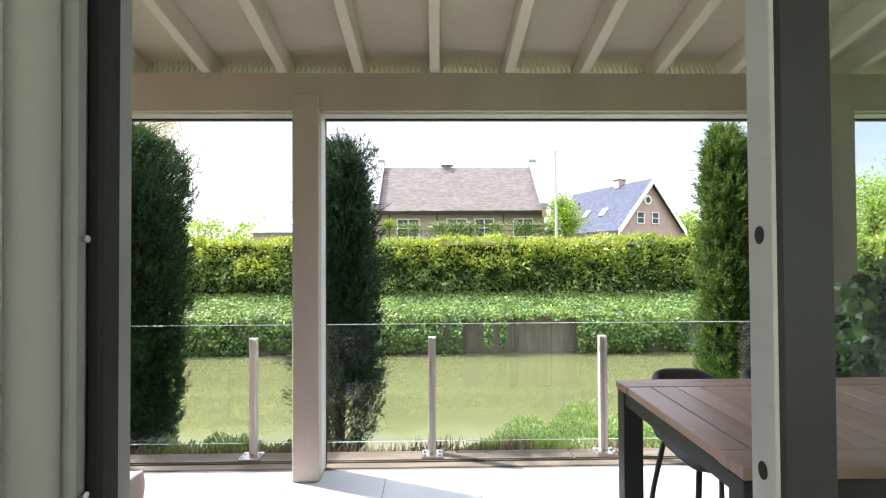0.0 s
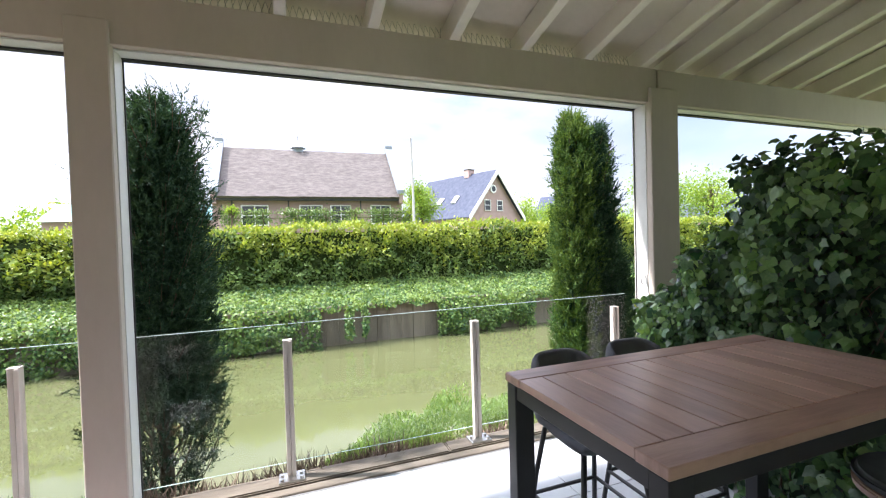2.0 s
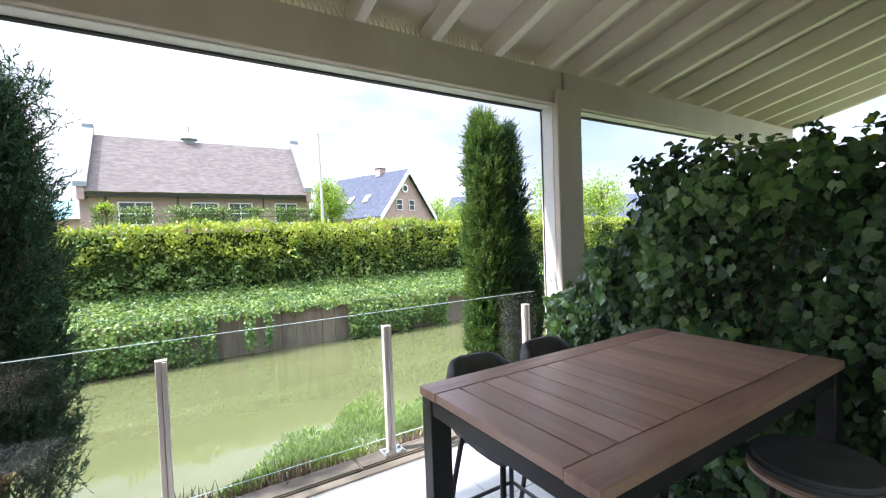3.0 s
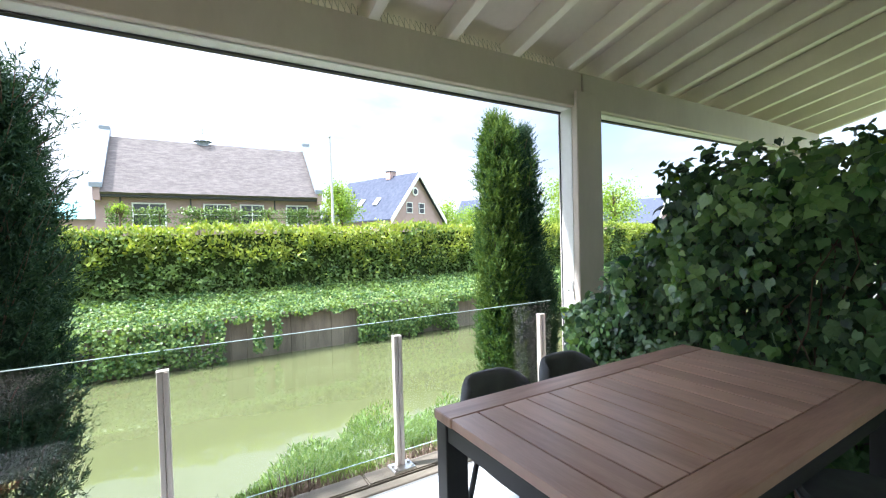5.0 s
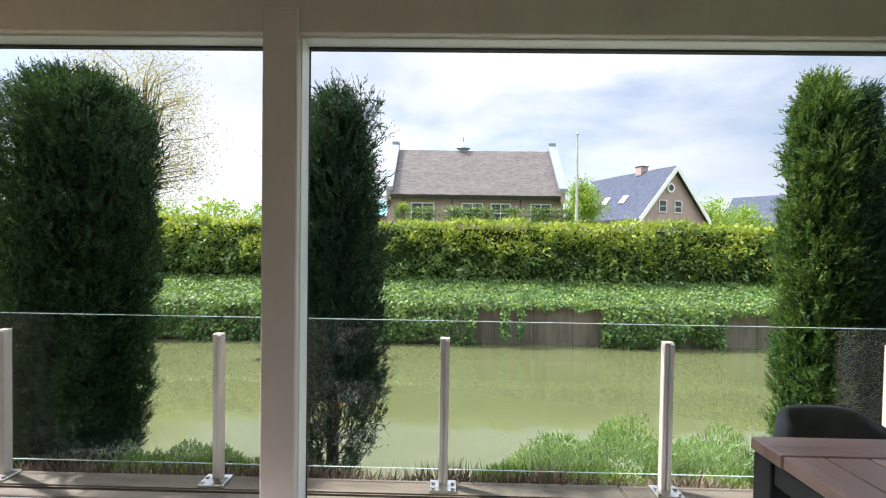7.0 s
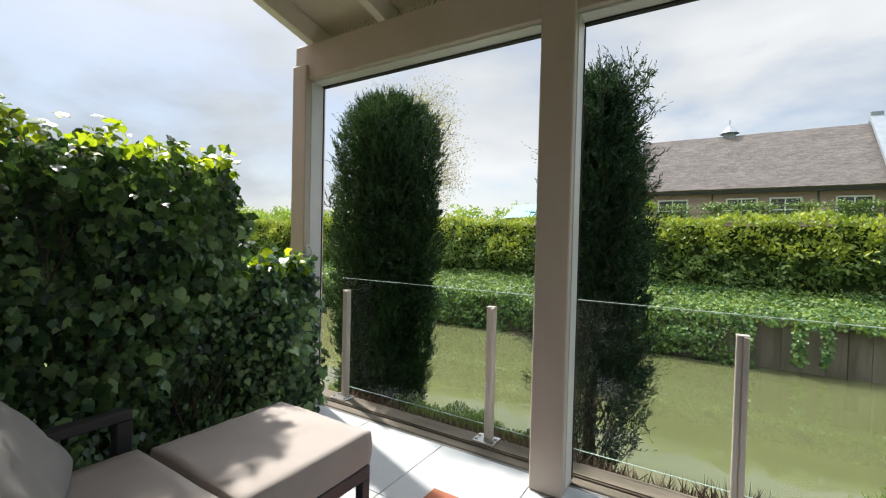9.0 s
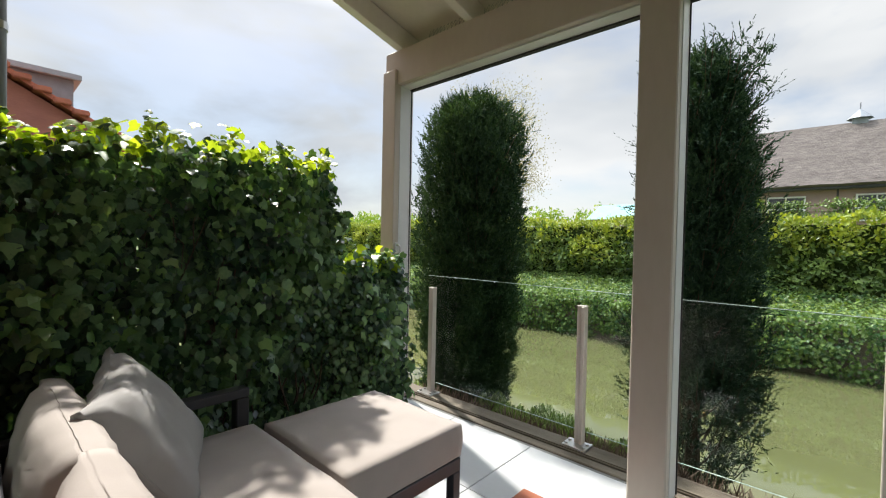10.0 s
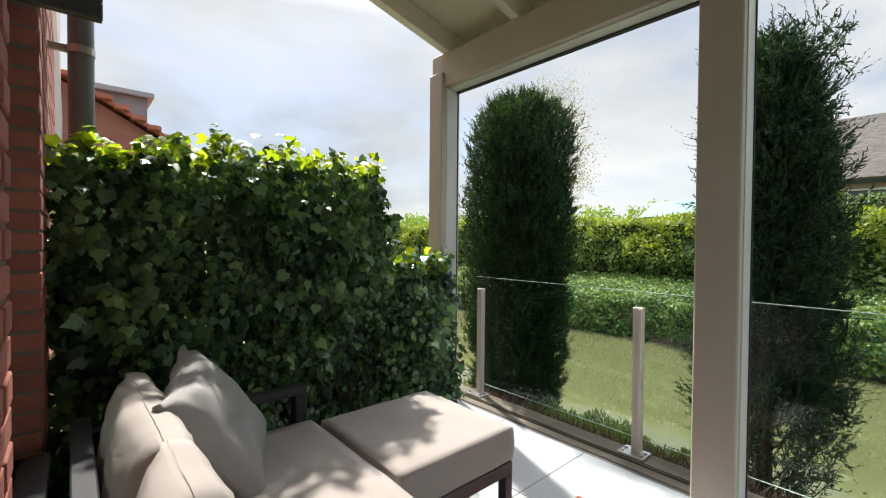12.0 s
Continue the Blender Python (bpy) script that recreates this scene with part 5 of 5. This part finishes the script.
for ya in (8.7, -1.5):
    part("roof", poly([(0.1, ya, 2.55), (0.1, 3.6, 5.42), (-6.2, 3.6, 5.42), (-6.2, ya, 2.55), (0.1, ya, 2.63), (0.1, 3.6, 5.50), (-6.2, 3.6, 5.50), (-6.2, ya, 2.63)],
                      [(0, 1, 2, 3), (7, 6, 5, 4), (0, 4, 5, 1), (1, 5, 6, 2), (2, 6, 7, 3), (3, 7, 4, 0)]), TERRA, nb)
for k in range(22):
    y = 8.62 - 0.228 * k
    z = 2.55 + (8.7 - y) * 0.563
    part("verge_tile", box(-0.10, 0.16, y - 0.115, y + 0.10, z + 0.02, z + 0.11, 0.015), TERRA, nb)
dm = part("dormer", box(-3.2, -0.9, 4.6, 7.72, 3.2, 3.93, 0.01), PIPE, nb, "grey clad dormer")
part("dormer_roof", box(-3.35, -0.8, 4.5, 7.82, 3.932, 4.03, 0.01), LEAD, dm)

flag = thing("flagpole", (6.62, 23, 0.3), "tall white flagpole behind the hedge", "flagpole")
part("pole", tube([(0, 0, 0), (0, 0, 3.5), (-0.05, 0, 6.75)], 0.085, 10, radius_end=0.05), POLEM, flag)
bm = bmesh.new()
bmesh.ops.create_uvsphere(bm, u_segments=10, v_segments=6, radius=0.07, matrix=Matrix.Translation((-0.05, 0, 6.8)))
part("knob", bm, POLEM, flag)


# ---- far trees ----
def tree(x, y, height, crown_r, crown_z, n, material, label, leaf=0.16, squash=1.0, trunk=0.14, clumps=26, sparse=1.0):
    t = thing("tree", (x, y, 0.3), label, "tree")
    part("trunk", tube([(0, 0, 0), (0.05, 0, height * 0.4), (0, 0.05, height * 0.8)], trunk, 8, radius_end=trunk * 0.3), STEM, t)
    bm = bmesh.new()
    cs = []
    for k in range(clumps):
        d = rng.normal(0, 1, 3)
        d = d / np.linalg.norm(d)
        c = np.array([0, 0, crown_z]) + d * crown_r * rng.uniform(0.45, 0.9) * np.array([1, 1, squash])
        cs.append(c)
        tube([(0, 0, max(0.3, crown_z - crown_r * squash * 0.6)), c * np.array([0.4, 0.4, 1]) * np.array([1, 1, 0.93]), c], trunk * 0.32, 5, bm, 0.015)
    tagged(part("branchwork", bm, STEM, t), kind="stuff")
    cs = np.array(cs)[rng.integers(0, clumps, n)]
    w = cs + rng.normal(0, crown_r * 0.22 * sparse, (n, 3))
    part("crown", leaves("crown", w, jitter(n, 1), jitter(n, 0.7) + (0, 0, 0.6), rng.uniform(0.6, 1.3, n) * leaf, OVAL_SHAPE, OVAL_FACES, material), None, t)
    return t


tree(9.25, 30, 5.4, 1.35, 3.9, 5000, FARTREE, "round light green garden tree beside the flagpole", 0.15, 1.25)
tree(-21.6, 30, 15, 5.2, 8.6, 22000, PALETREE, "tall thin-leaved tree with pale spring foliage", 0.12, 1.3, 0.15, 150, 0.55)
tree(27.5, 26, 6.3, 2.6, 3.9, 5000, FARTREE, "bright green tree beyond the hedge", 0.2, 0.9)
tree(31, 24, 6.0, 2.2, 3.6, 3500, FARTREE, "bright green tree beyond the hedge", 0.2, 0.9)
tree(36, 60, 7.5, 3.6, 4.4, 3000, FARTREE, "leafy garden tree between distant houses", 0.35, 0.8)
tree(42, 62, 6.5, 3.2, 4.0, 2500, FARTREE, "leafy garden tree between distant houses", 0.35, 0.8)
tree(-45, 26, 8.5, 1.2, 5.6, 900, FARTREE, "slim young tree in the distance", 0.25, 2.0)
tree(-3.2, 29, 3.9, 0.35, 3.3, 300, FARTREE, "small clipped tree before the old house", 0.12)
line = thing("tree_line", (0, 85, 0.3), "low distant row of green trees on the horizon", "trees", kind="stuff")
n = 26000
x = rng.uniform(-150, 130, n)
h = np.where(x < 0, 7.4, 5.6) + 1.1 * np.sin(x * 0.5) + 0.9 * np.sin(x * 1.13 + 1) + 0.5 * np.sin(x * 2.9)
w = np.stack([x, rng.normal(0, 1.5, n), h * np.sqrt(rng.uniform(0, 1, n))], 1)
part("crowns", leaves("crowns", w, jitter(n, 1), jitter(n, 0.6) + (0, -0.5, 0.5), rng.uniform(0.4, 0.9, n), OVAL_SHAPE, OVAL_FACES, FARTREE), None, line)
line = thing("tree_line", (-85, 0, 0.3), "low distant row of trees on the horizon", "trees", kind="stuff")
n = 9000
y = rng.uniform(2, 90, n)
h = 6.6 + 0.8 * np.sin(y * 0.5) + 0.7 * np.sin(y * 1.3)
w = np.stack([rng.normal(0, 1.5, n), y, h * np.sqrt(rng.uniform(0, 1, n))], 1)
part("crowns", leaves("crowns", w, jitter(n, 1), jitter(n, 0.6) + (0.5, 0, 0.5), rng.uniform(0.4, 0.9, n), OVAL_SHAPE, OVAL_FACES, FARTREE), None, line)

esp = thing("espalier_row", (0, 30.5, 0.3), "trained espalier fruit trees on wires before the house", "espalier")
bm = bmesh.new()
for k in range(7):
    tube([(-3.5 + 2.0 * k, 0, 0), (-3.5 + 2.0 * k, 0, 3.35)], 0.05, 6, bm)
    part("trunk", bm, STEM, esp)
    bm = bmesh.new()
for z in (2.9, 3.25):
    part("wire", tube([(-4.0, 0, z), (9.5, 0, z)], 0.025, 4), STEM, esp)
n = 9000
x = rng.uniform(-4.0, 9.6, n)
gap = np.sin(x * 3.14 + 0.5) * 0.5 + np.sin(x * 1.1) * 0.4 + rng.normal(0, 0.4, n) > -0.35
row = np.where(rng.uniform(0, 1, n) < 0.5, 2.75, 3.25)
w = np.stack([x, rng.normal(0, 0.1, n), row + rng.normal(0, 0.15, n)], 1)[gap]
part("foliage", leaves("foliage", w, jitter(len(w), 1), jitter(len(w), 0.6) + (0, -0.7, 0.5), rng.uniform(0.09, 0.17, len(w)), OVAL_SHAPE, OVAL_FACES, LAURELD), None, esp)

# ---- bricks of the house wall, last ----
BL, BH, BD, MJ = 0.21, 0.052, 0.098, 0.0105
course = BH + MJ
brick_me = mesh_of("brick", box(-BL / 2, BL / 2, -BD / 2, BD / 2, -BH / 2, BH / 2, 0.003))
head_me = mesh_of("half_brick", box(-0.05, 0.05, -BD / 2, BD / 2, -BH / 2, BH / 2, 0.003))
made = 0
for wall, x_edge, sgn, count in ((wall_w, -1.30, 1, 4), (wall_p, -2.06, -1, 9)):
    for j in range(40):
        z = 0.03 + course * j
        if z > 2.6:
            break
        if count == 9 and z < 0.5:
            continue
        pos_x = 0.0
        for i in range(count):
            half = (j % 2 == 1 and i == 0)
            ln = 0.10 if half else BL
            p = part("brick", head_me if half else brick_me, BRICK, wall)
            p.location = (x_edge + sgn * (pos_x + ln / 2 - 0.003), (0.50 if count == 4 else 0.512) - BD / 2 + 0.0015 * math.sin(j * 3.1 + i * 1.7), z)
            pos_x += ln + MJ
        # the return of the reveal
        for dy, ln in ((0.155 if j % 2 else 0.215, 0.10 if j % 2 else BL),):
            p = part("brick", head_me if j % 2 else brick_me, BRICK, wall)
            p.matrix_local = pose(x_edge + sgn * (BD / 2 - 0.006), (0.50 if count == 4 else 0.512) - 0.105 - dy + 0.05, z, 0, 0, 90)
